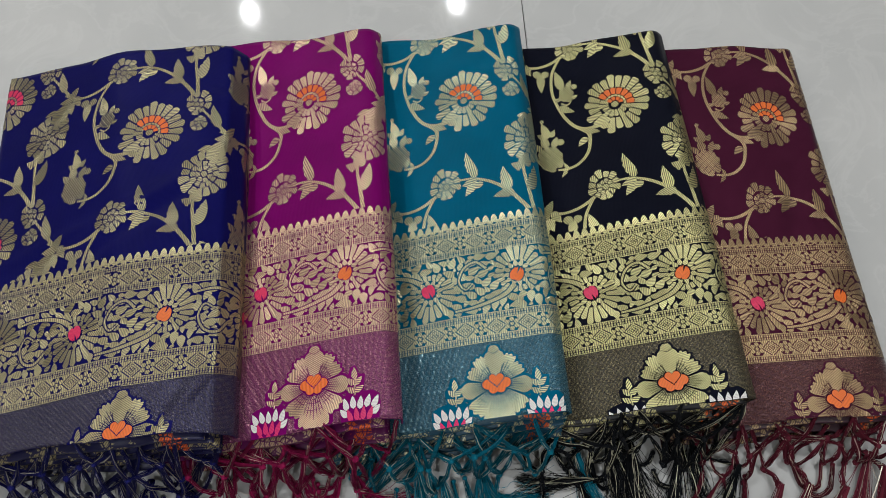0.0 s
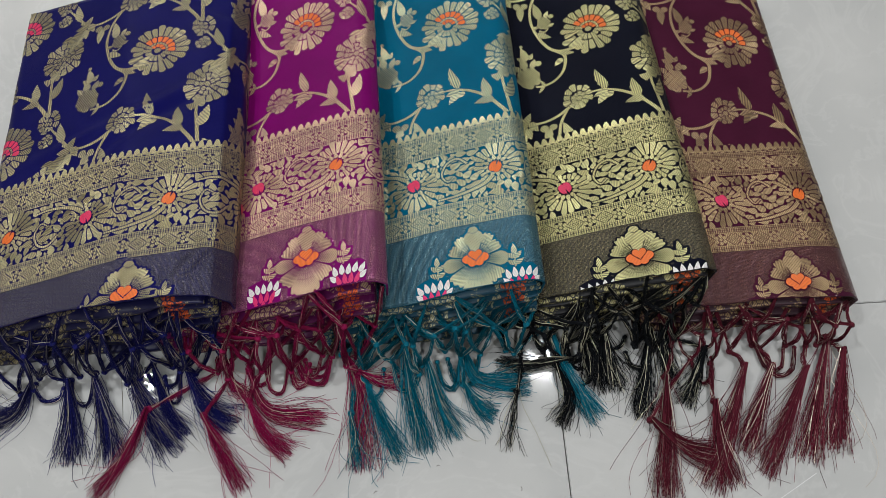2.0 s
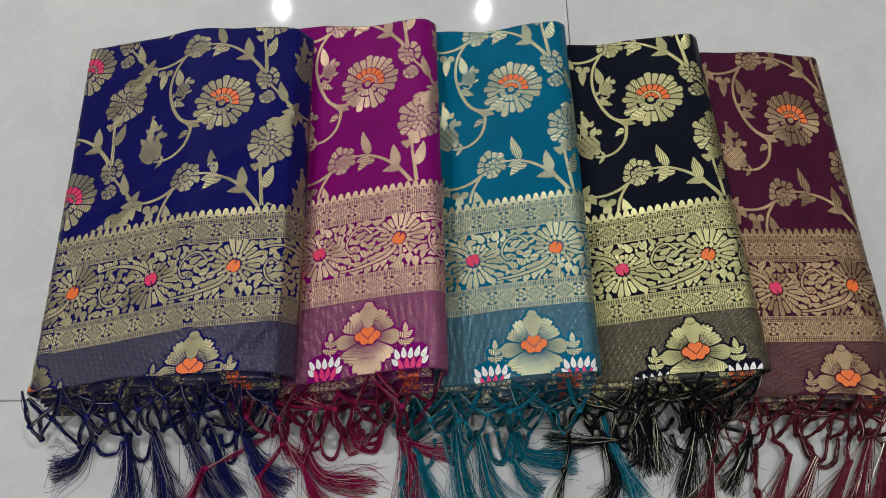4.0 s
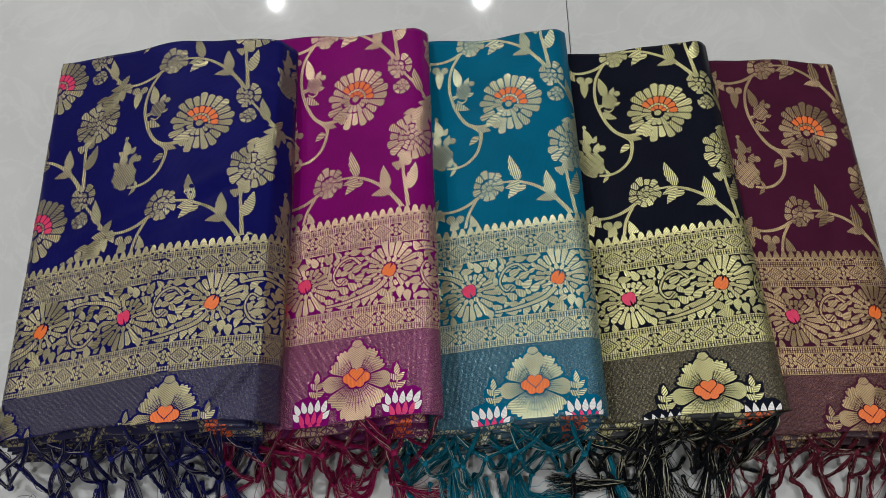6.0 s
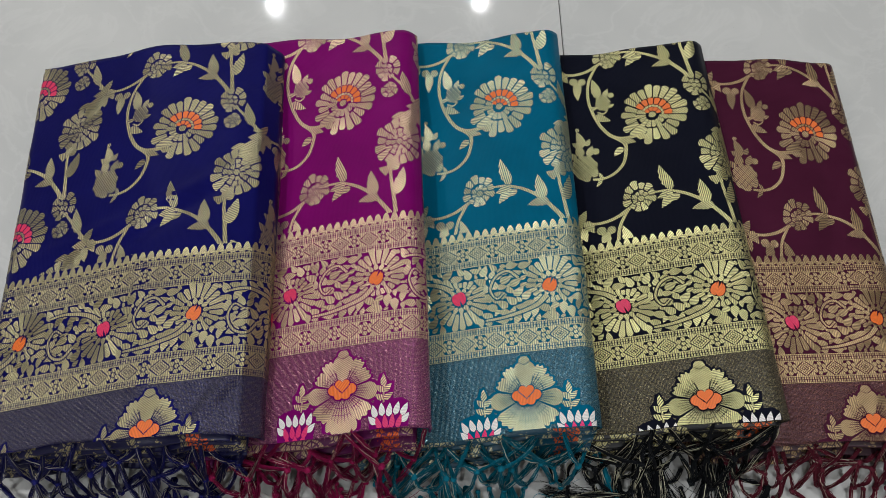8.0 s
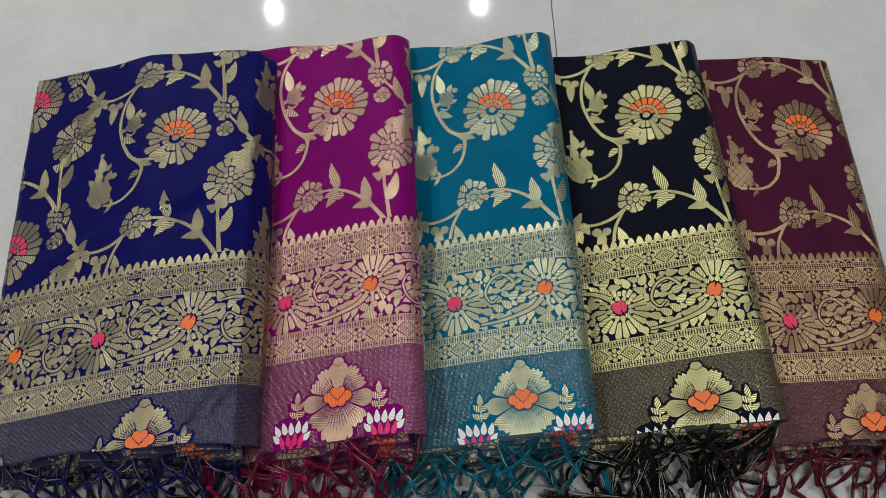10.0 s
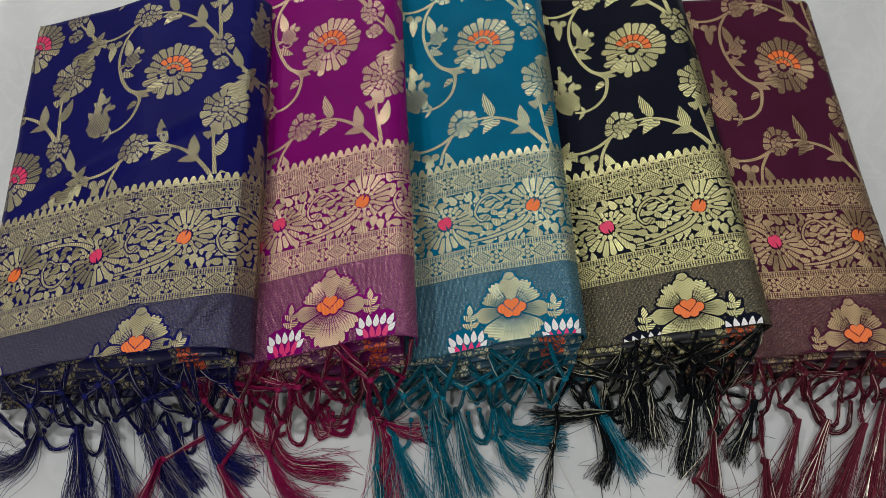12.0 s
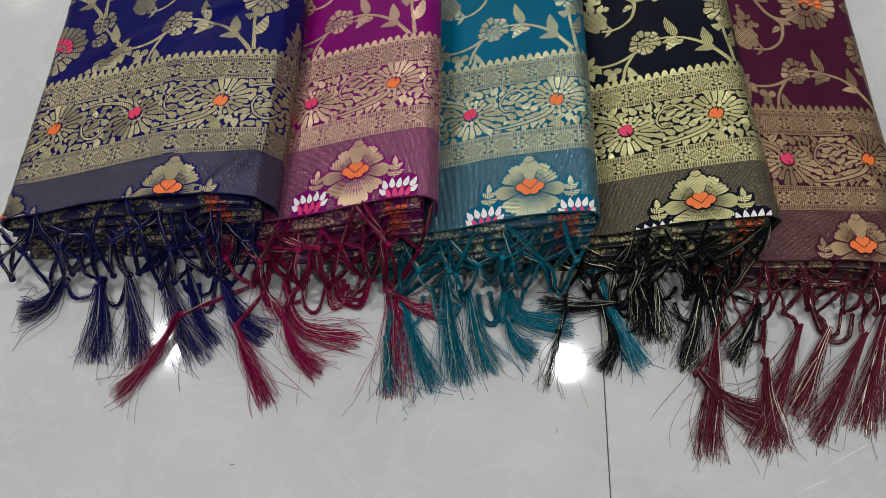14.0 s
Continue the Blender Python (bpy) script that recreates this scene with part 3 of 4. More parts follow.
def pallu_flower(w, o):
    """A crested open flower on the tissue, edged with the ground colour, between two sprigs and two lotus buds."""
    c = (o, -0.043)

    def polar(r, deg):
        return (c[0] + r * MM * math.cos(radians(deg)), c[1] + r * MM * math.sin(radians(deg)))

    def outline(a, half, r, lobes, grow, fit):
        edge = []
        for k in range(17):
            t = k / 8 - 1
            rim = abs(math.cos(lobes * math.pi / 2 * t)) if lobes % 2 else abs(math.sin(lobes * math.pi / 2 * t))
            fall = 0.12 if lobes == 1 else 0.10
            rr = r * (0.93 + 0.09 * rim - fall * t ** 4) + grow
            edge.append(polar(rr, a + t * half * fit))
        return edge

    crest = [(5.2, 8), (6.2, 14), (9.2, 21), (10.0, 26), (8.2, 30.5), (5.2, 33), (4.8, 36), (2.6, 38.6)]
    for grow in (1, 0):
        side = [(x + 1.9 * grow, y + 1.3 * grow * (y > 25)) for x, y in crest]
        loop = [(c[0] + x * MM, c[1] + y * MM) for x, y in side] + [(c[0] - x * MM, c[1] + y * MM) for x, y in side[::-1]]
        for a, half, r, lobes, fine in PETALS:
            if grow:
                w.poly(outline(a, half, r, lobes, 2.2, 1.12) + [c], "ground", 0.00025)
            else:
                w.poly(outline(a, half, r, lobes, 0.0, 0.94) + [polar(7, a + half * 0.8), polar(7, a - half * 0.8)], "gold_fine", 0.0005, radians(a) + 0.6)
        w.poly(loop, "ground" if grow else "gold_fine", 0.00027 if grow else 0.00075, 0.9)
    for a, half, r, lobes, fine in PETALS:
        for k in range(fine):
            t = (k + 0.5) / fine * 2 - 1
            w.line(polar(9, a + t * half * 0.85), polar(r * (0.80 - 0.14 * abs(t)), a + t * half * 0.85), 0.00085, h=0.00105)
        for f in (0.42, 0.58) if lobes > 2 else ():
            w.stem([polar(r * f, a + t * half * 0.8) for t in (-1, 0, 1)], 0.0006, mat="ground", h=0.00105, steps=3)
    w.stem([(c[0] - 5 * MM, c[1] + 33 * MM), (c[0], c[1] + 30.5 * MM), (c[0] + 5 * MM, c[1] + 33 * MM)], 0.0007, mat="ground", h=0.0012, steps=4)
    for x in (-6.4, 6.4):
        w.line((c[0] + x * 0.75 * MM, c[1] + 9 * MM), (c[0] + x * 1.05 * MM, c[1] + 19 * MM), 0.0007, h=0.0012)
    for k, (dx, dy, r) in enumerate(((-7.8, 0.6, 5.8), (7.8, 0.6, 5.8), (-3.4, -5.0, 4.8), (3.4, -5.0, 4.8))):
        w.disc((c[0] + dx * MM, c[1] + dy * MM), (r + 0.8) * MM, "ground", 12, 0.92, 0.0013 + 0.0001 * k)
    for dx, dy, r in ((-7.8, 0.6, 5.6), (7.8, 0.6, 5.6), (-3.5, -5.0, 4.2), (3.5, -5.0, 4.2)):
        w.disc((c[0] + dx * MM, c[1] + dy * MM), r * MM, "orange", 12, 0.92, 0.0020)
    heart = [(c[0] + 0.44 * MM * 16 * math.sin(t) ** 3, c[1] + 4.6 * MM + 0.44 * MM * (13 * math.cos(t) - 5 * math.cos(2 * t) - 2 * math.cos(3 * t) - math.cos(4 * t))) for t in (k * math.tau / 20 for k in range(20))]
    w.poly([(c[0] + (x - c[0]) * 1.14, c[1] + 4.6 * MM + (y - c[1] - 4.6 * MM) * 1.16) for x, y in heart], "ground", 0.0022)
    w.poly(heart, "orange", 0.0024, 0.9)
    w.disc((c[0], c[1] - 12.0 * MM), 2.4 * MM, "ground", 9, 0.9, 0.0011)
    w.disc((c[0], c[1] - 12.0 * MM), 1.8 * MM, "gold", 9, 0.9, 0.0014)
    for s in (-1, 1):
        b = (o + s * 0.0385, -0.053)
        w.poly([(b[0] + dx * MM, b[1] + dy * MM) for dx, dy in ((-8, -8), (8, -8), (9, 4), (10, 13), (4, 14), (1, 23), (-4, 21), (-6, 14), (-10, 10))], "ground", 0.00025)
        w.stem([(b[0], b[1] - 0.006), (b[0], b[1] + 0.004), (b[0] + s * 0.001, b[1] + 0.011)], 1.5 * MM, h=0.0005)
        for a, q, L in ((92, 9, 12), (44, 4, 10), (136, 4, 10), (32, -3, 10), (148, -3, 10)):
            w.leaf(b[0], b[1] + q * MM, a, L * MM, 5.6 * MM, h=0.00055)
        lc = (o + s * 0.043, -0.077)
        w.poly([(lc[0] + dx * MM, lc[1] + dy * MM) for dx, dy in ((-17, -9), (17, -9), (19, 8), (18, 17), (12, 21), (4, 21), (-4, 22), (-12, 20), (-18, 17), (-19, 8))], "ground", 0.0002)
        for k in range(5):
            t = (k - 2) / 2
            w.leaf(lc[0] + t * 11.5 * MM, lc[1] + (4.5 + (k % 2)) * MM, 90 - 20 * t - 6 * s, 12.5 * MM, 5.6 * MM, 0, "white", 0.0008)
        for a in (-1, 1):
            w.leaf(lc[0] + a * 11.5 * MM, lc[1] - 1.5 * MM, 90 - a * 40, 10.5 * MM, 5.6 * MM, 0, "white", 0.0009)
        for k in range(4):
            t = (k - 1.5) / 1.5
            w.leaf(lc[0] + t * 7.4 * MM, lc[1] - (5.5 + abs(t)) * MM, 90 - 18 * t, 13 * MM, 5.0 * MM, 0, "magenta", 0.0010)
        for k in range(3):
            w.leaf(lc[0] + (k - 1) * 6 * MM, lc[1] - 14 * MM, 90 - 14 * (k - 1), 11 * MM, 5.6 * MM, 0, "magenta", 0.0011)


# ==== sarees ====
THICK, FOLDS = 0.046, 7


class Saree:
    """A folded saree: its top face is a tilted, slightly creased sheet that rolls over at the right-hand fold."""

    def __init__(self, key, x0, right, left, ytis, slant, front, back, plane, seed, creases=()):
        self.rests = None
        # profile of the fold: offset across, drop, slope, every 0.05 of its radius
        sharp = 0.22 if key == "blue" else 0.75
        self.roll, px, pz = [], 0.0, 0.0
        for k in range(90):
            s = k * 0.05
            a = radians(48) * min(1, s / sharp) + radians(44) * min(1, max(0, (s - 1.05) / 0.35))
            self.roll.append((px, pz, a))
            px, pz = px + 0.05 * math.cos(a), pz + 0.05 * math.sin(a)
        self.span = max(v[0] for v in self.roll)
        self.key, self.x0, self.right, self.left = key, x0, right, left
        self.ytis, self.slant, self.front, self.back, self.plane, self.seed, self.creases = ytis, slant, front, back, plane, seed, creases

    def edge(self, y):
        f = (y - 0.2) / 0.45
        return self.right[0] + (self.right[1] - self.right[0]) * f

    def left_edge(self, y):
        f = (y - 0.2) / 0.45
        return self.left[0] + (self.left[1] - self.left[0]) * f

    def yline(self, x):
        return self.ytis + self.slant * (x - self.right[0])

    def top(self, x, y):
        a, b, c = self.plane
        z = a * x + b * y + c
        s = max(0.0, (x - self.edge(y) + 0.05) / 0.05)
        z -= 0.005 * s * s
        lo = 0.030
        if z < lo + 0.012:
            z = lo + 0.012 - 0.012 * (1 - math.exp((z - lo - 0.012) / 0.012)) if self.key != "blue" else max(z, 0.018)
        if self.key == "blue":
            z += 0.0085 - 0.018 * math.sqrt(((x + 0.295 + 0.1 * (y - 0.3)) / 0.135) ** 2 + 0.006)
        else:
            z -= 0.0035 * min(1.8, ((x - self.edge(y) + 0.09) / 0.09) ** 2) - 0.001
        n = noise.noise(Vector((x * 9 + self.seed, y * 7, self.seed))) * 0.0022 + noise.noise(Vector((x * 26, y * 20 + self.seed, 3.0))) * 0.0008
        near = 1 - 0.6 * min(1, max(0, (y - 0.28) / 0.2))
        n += noise.noise(Vector((x * 15 + self.seed * 3, y * 2.6, 7.0))) * 0.0034 * near * (0.6 if self.key == "blue" else 1.0)
        for cx, cy, ang, length, width, depth in self.creases:
            ca, sa = math.cos(radians(ang)), math.sin(radians(ang))
            u, v = (x - cx) * ca + (y - cy) * sa, -(x - cx) * sa + (y - cy) * ca
            n += depth * math.exp(-(v / width) ** 2 - (u / length) ** 2)
        return z + n

    def depth(self, x, y, zt):
        """Height of the stack over the floor, or over the neighbour that it rests on."""
        under = 0.001
        if self.rests and x > self.rests.left_edge(y):
            f = min(1, (x - self.rests.left_edge(y)) / 0.03)
            under += f * self.rests.top(x, y)
        return max(0.012, zt - under)

    def at(self, p, q, h=0.0):
        x = self.x0 + p
        y = self.yline(min(x, self.right[0])) + q
        xr, xl = self.edge(y), self.left_edge(y)
        zt = self.top(min(max(x, xl), xr), y)
        r = min(THICK, zt) * 0.46
        if x > xr - self.span * r:
            s = (x - xr + self.span * r) / r
            k = min(s / 0.05, len(self.roll) - 1.001)
            i = int(k)
            (ax, az, aa), (bx, bz, ba) = self.roll[i], self.roll[i + 1]
            t = k - i
            ang = aa + (ba - aa) * t
            px = xr - self.span * r + (ax + (bx - ax) * t) * r
            zt = self.top(min(px, xr), y)
            return (px + h * math.sin(ang), y, zt - (az + (bz - az) * t) * r + h * math.cos(ang))
        r = min(THICK, zt) * 0.27
        if self.key == "blue" and x < xl + r:
            th = min((xl + r - x) / r, 3.0)
            return (xl + r - (r + h) * math.sin(th), y, zt - r + (r + h) * math.cos(th))
        return (x, y, zt + h)

    def qfront(self, p):
        pr = self.right[0] - self.x0
        f = min(1, max(0, (pr - p) / 0.2))
        return self.front[0] + (self.front[1] - self.front[0]) * f + 0.0012 * math.sin(p * 55 + self.seed)

    def qback(self, p):
        x = min(self.x0 + p, self.right[0])
        return self.back - self.yline(x) + 0.0025 * math.sin(p * 24 + self.seed * 2) + 0.0012 * math.sin(p * 71 + self.seed)


SAREES = [
    Saree("maroon", 0.441, (0.481, 0.467), (0.235, 0.235), 0.251, 0.0, (-0.060, -0.060), 0.638, (0.0, -0.071, 0.066), 5.0, ((0.42, 0.44, 80, 0.09, 0.012, -0.0022),)),
    Saree("black", 0.263, (0.306, 0.306), (0.075, 0.075), 0.272, 0.045, (-0.068, -0.062), 0.653, (0.359, -0.149, 0.049), 4.0),
    Saree("teal", 0.097, (0.133, 0.136), (-0.10, -0.10), 0.278, 0.03, (-0.075, -0.078), 0.670, (0.352, -0.141, 0.112), 3.0, ((0.06, 0.6, 30, 0.04, 0.01, -0.0016),)),
    Saree("magenta", -0.072, (-0.022, -0.029), (-0.27, -0.27), 0.286, 0.03, (-0.083, -0.085), 0.674, (0.396, -0.167, 0.189), 2.0),
    Saree("blue", -0.243, (-0.176, -0.185), (-0.453, -0.474), 0.257, 0.09, (-0.056, -0.040), 0.654, (0.178, -0.136, 0.192), 1.0,
          ((-0.215, 0.235, 52, 0.032, 0.006, 0.0042), (-0.232, 0.235, 60, 0.030, 0.006, -0.0036), (-0.198, 0.245, 56, 0.026, 0.005, -0.003), (-0.28, 0.45, 32, 0.08, 0.009, 0.0030), (-0.275, 0.43, 34, 0.08, 0.008, -0.0026), (-0.36, 0.42, 20, 0.06, 0.007, 0.0018), (-0.22, 0.60, 150, 0.05, 0.008, -0.0016))),
]
for lower, upper in zip(SAREES, SAREES[1:]):
    upper.rests = lower
# ground, gold, tissue metal, tassel
COLOURS = {
    "blue": ((0.006, 0.006, 0.085), (0.47, 0.40, 0.215), (0.075, 0.068, 0.067), (0.008, 0.009, 0.085)),
    "magenta": ((0.175, 0.003, 0.12), (0.72, 0.51, 0.325), (0.225, 0.105, 0.125), (0.22, 0.006, 0.055)),
    "teal": ((0.0008, 0.105, 0.19), (0.60, 0.575, 0.35), (0.085, 0.14, 0.15), (0.002, 0.12, 0.18)),
    "black": ((0.0065, 0.0075, 0.0145), (0.68, 0.62, 0.30), (0.14, 0.12, 0.065), (0.006, 0.007, 0.009)),
    "maroon": ((0.058, 0.010, 0.028), (0.46, 0.315, 0.165), (0.12, 0.055, 0.042), (0.085, 0.010, 0.020)),
}
LABELS = {
    "blue": "folded royal blue silk saree with gold floral weave and tassels",
    "magenta": "folded magenta silk saree with rose gold floral weave and tassels",
    "teal": "folded teal silk saree with pale gold floral weave and tassels",
    "black": "folded black silk saree with gold floral weave and tassels",
    "maroon": "folded maroon silk saree with bronze floral weave and tassels",
}
MATS = {}
for key, (ground, gold, metal, floss) in COLOURS.items():
    MATS[key] = {
        "ground": cloth(key + "_silk", ground), "gold": zari(key + "_zari", gold, ground), "tissue": tissue(key + "_tissue", metal, ground),
        "gold_plain": zari(key + "_zari_fine", tuple(min(1, c * 1.05) for c in gold), tuple(c * 0.5 + g * 0.5 for c, g in zip(gold, ground))),
        "gold_fine": zari(key + "_zari_border", tuple(min(1, c * 1.05) for c in gold), ground, 200.0, 0.6),
        "orange": ORANGE, "pink": PINK, "magenta": MAGENTA_INLAY, "white": WHITE,
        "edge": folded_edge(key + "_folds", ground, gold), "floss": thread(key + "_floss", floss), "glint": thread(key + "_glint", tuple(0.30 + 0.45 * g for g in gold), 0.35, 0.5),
    }


def clip(pts, inside, cross):
    out = []
    for k in range(len(pts)):
        a, b = pts[k - 1], pts[k]
        ia, ib = inside(a), inside(b)
        if ia != ib:
            out.append(cross(a, b))
        if ib:
            out.append(b)
    return out


def half(pts, axis, value, keep_above):
    def inside(a):
        return (a[axis] >= value) == keep_above

    def cross(a, b):
        t = (value - a[axis]) / (b[axis] - a[axis])
        return (a[0] + (b[0] - a[0]) * t, a[1] + (b[1] - a[1]) * t)

    return clip(pts, inside, cross)


def lay(s, name, w, root, pmin, pmax, qmin=None, qmax=None, label=""):
    """Clips a woven pattern to the cloth, bends it over the fold and links it as one part."""
    mats = MATS[s.key]
    order = ["gold", "gold_plain", "gold_fine", "ground", "orange", "pink", "magenta", "white"]
    verts, faces, idx, uvs = [], [], [], []
    fold = min(s.right) - s.x0 - THICK * 0.46 * s.span
    cuts = [fold - 0.004] + [fold + k * 0.0035 for k in range(14)]
    for pts, mat, h, turn in w.items:
        xs, ys = [a[0] for a in pts], [a[1] for a in pts]
        if max(xs) < pmin or min(xs) > pmax:
            continue
        pm = min(max(sum(xs) / len(xs), pmin), pmax)
        lo = s.qfront(pm) + 0.0005 if qmin is None else qmin
        hi = s.qback(pm) - 0.0005 if qmax is None else qmax
        if max(ys) < lo or min(ys) > hi:
            continue
        for axis, value, above in ((0, pmin, True), (0, pmax, False), (1, lo, True), (1, hi, False)):
            if pts:
                pts = half(pts, axis, value, above)
        if len(pts) < 3:
            continue
        pieces = [pts]
        if max(xs) > cuts[0]:
            for c in cuts:
                pieces = [h2 for pc in pieces for h2 in (half(pc, 0, c, True), half(pc, 0, c, False)) if len(h2) > 2]
        wide = mat in ("ground", "gold", "gold_fine") and max(max(xs) - min(xs), max(ys) - min(ys)) > 0.015
        for axis in (0, 1) if wide else ():
            vals = [a[axis] for pc in pieces for a in pc]
            for c in np.arange(math.floor(min(vals) / 0.008 + 1) * 0.008, max(vals), 0.008):
                pieces = [h2 for pc in pieces for h2 in (half(pc, axis, c, True), half(pc, axis, c, False)) if len(h2) > 2]
        ca, sa = math.cos(turn), math.sin(turn)
        for pc in pieces:
            base = len(verts)
            for a in pc:
                verts.append(s.at(a[0], a[1], h))
                uvs.append((a[0] * ca + a[1] * sa, -a[0] * sa + a[1] * ca))
            if mat in ("gold", "gold_fine", "orange", "pink", "magenta", "white") and len(pc) > 4 and h > 0.00031 and not wide:
                n = len(pc)
                m = (sum(a[0] for a in pc) / n, sum(a[1] for a in pc) / n)
                verts.append(s.at(m[0], m[1], h + 0.0002))
                uvs.append((m[0] * ca + m[1] * sa, -m[0] * sa + m[1] * ca))
                for k in range(n):
                    faces.append((base + k, base + (k + 1) % n, base + n))
                    idx.append(order.index(mat))
            else:
                faces.append(tuple(range(base, base + len(pc))))
                idx.append(order.index(mat))
    used = sorted(set(idx))
    return mesh_ob(name, verts, faces, [mats[order[k]] for k in used], root, label, [used.index(k) for k in idx], uvs, True)


def top_cloth(s, root, pmin, pmax):
    """The outer fold: field and tissue end, a sheet with thickness that wraps the fold."""
    fold = min(s.right) - s.x0 - 0.036
    ps = list(np.arange(pmin, fold, 0.004)) + list(np.linspace(fold, pmax, 40))
    fr = list(np.linspace(0, 1, 16))
    verts, faces, idx, uvs, rows = [], [], [], [], []
    for h in (0.0, -0.0020):
        grid = []
        for t in fr[:-1]:
            grid.append([(p, s.qfront(p) * (1 - t)) for p in ps])
        for t in np.linspace(0, 1, 84):
            grid.append([(p, s.qback(p) * t) for p in ps])
        rows.append(grid)
    nr, nc = len(rows[0]), len(ps)
    for side, h in ((0, 0.0), (1, -0.0020)):
        for row in rows[side]:
            for p, q in row:
                verts.append(s.at(p, q, h))
                uvs.append((p, q))
    for side in (0, 1):
        o = side * nr * nc
        for i in range(nr - 1):
            for j in range(nc - 1):
                f = (o + i * nc + j, o + i * nc + j + 1, o + (i + 1) * nc + j + 1, o + (i + 1) * nc + j)
                faces.append(f if side == 0 else f[::-1])
                idx.append(1 if i < len(fr) - 1 else 0)
    o = nr * nc
    for i in (0, nr - 1):
        for j in range(nc - 1):
            a, b = i * nc + j, i * nc + j + 1
            faces.append((a, o + a, o + b, b) if i == 0 else (b, o + b, o + a, a))
            idx.append(0)
    mesh_ob("top_fold", verts, faces, [MATS[s.key]["ground"], MATS[s.key]["tissue"]], root, "", idx, uvs, True)


def inner_fold(s, root, k, pmin):
    """One of the folds below the top one: a soft-edged slab that follows the tilt."""
    rnd = random.Random(s.seed * 10 + k)
    r, deep = THICK * 0.46, THICK * 1.5 * k / FOLDS
    inside = next((v[0] for v in s.roll if v[1] * r > deep * 0.8), s.span)
    pr = min(s.right) - s.x0 - s.span * r + inside * r - 0.0045 - rnd.uniform(0, 0.003)
    push = 0.0025 + 0.0016 * k + rnd.uniform(-0.003, 0.003)
    ps = list(np.linspace(pmin + 0.004, pr, 40))
    ts = [0.0, 0.002, 0.006, 0.013, 0.022, 0.05, 0.2, 0.4, 0.6, 0.8, 0.95, 0.99, 1.0]
    verts, faces = [], []
    nr, nc = len(ts), len(ps)
    for side in (0, 1):
        for t in ts:
            for p in ps:
                q0, q1 = s.qfront(p) - push, s.qback(p) - 0.004
                q = q0 + (q1 - q0) * t
                x, y, z = s.at(min(p, pr), q)
                x = s.x0 + p
                zt = s.top(x, y)
                T = s.depth(x, y, zt)
                a, b = zt - T * (k - 0.12 if k == 1 else k + 0.08) / FOLDS - 0.0012, zt - T * (k + 0.80) / FOLDS
                mid, hw = (a + b) / 2, (a - b) / 2
                e = min((p - ps[0]) / 0.004, (ps[-1] - p) / 0.004, 1.0)
                e = min(e, 0.12 + t / 0.022 * 0.88, 0.35 + (1 - t) / 0.01 * 0.65)
                e = math.sqrt(max(0.0, 1 - (1 - max(0.12, min(1, e))) ** 2))
                wob = 0.0016 * noise.noise(Vector((p * 26, k * 3.1, s.seed))) * (1 if t < 0.1 else 0.2)
                verts.append((x, y, max(0.0012 + (0.0008 if side == 0 else 0), mid + wob + (hw if side == 0 else -hw) * e)))
    for side in (0, 1):
        o = side * nr * nc
        for i in range(nr - 1):
            for j in range(nc - 1):
                f = (o + i * nc + j, o + i * nc + j + 1, o + (i + 1) * nc + j + 1, o + (i + 1) * nc + j)
                faces.append(f if side == 0 else f[::-1])
    o = nr * nc
    ring = [j for j in range(nc)] + [i * nc + nc - 1 for i in range(1, nr)] + [(nr - 1) * nc + j for j in range(nc - 2, -1, -1)] + [i * nc for i in range(nr - 2, 0, -1)]
    for a, b in zip(ring, ring[1:] + ring[:1]):
        faces.append((a, o + a, o + b, b))
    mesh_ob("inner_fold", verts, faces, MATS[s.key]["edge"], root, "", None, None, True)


# sideways shift and stretch of the field weave in each piece
DRIFT = {"blue": (-0.003, 1.045), "magenta": (-0.005, 1.12), "teal": (0.001, 1.08), "black": (0.007, 1.045), "maroon": (0.006, 1.03)}
ROOTS = {}
for s in SAREES:
    root = tagged(empty_at("saree", ((s.right[0] + s.left[0]) / 2, 0.42, 0.0)), LABELS[s.key], "saree", "sarees laid out on the floor")
    ROOTS[s.key] = root
    pmin = s.left[0] - s.x0 - 0.02 if s.key != "blue" else s.left[1] - s.x0 - 0.018
    pmax = s.right[0] - s.x0 + 0.038
    top_cloth(s, root, pmin, pmax)
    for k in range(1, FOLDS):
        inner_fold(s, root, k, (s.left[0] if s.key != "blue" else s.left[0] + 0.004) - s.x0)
    w = Weave()
    field(w, *DRIFT[s.key])
    lay(s, "woven_field", w, root, pmin, pmax, 0.139, None, "gold woven trailing flowers and leaves")
    w = Weave()
    border(w, pmin, pmax)
    lay(s, "woven_border", w, root, pmin, pmax, 0.0, 0.1392, "dense gold woven border of flowers and diamonds")
    for k in (-1, 0):
        w = Weave()
        pallu_flower(w, -0.031 + k * 0.178)
        if -0.031 + k * 0.178 + 0.07 > pmin:
            lay(s, "woven_flower", w, root, pmin, pmax, None, -0.001, "gold woven flower with orange centre")

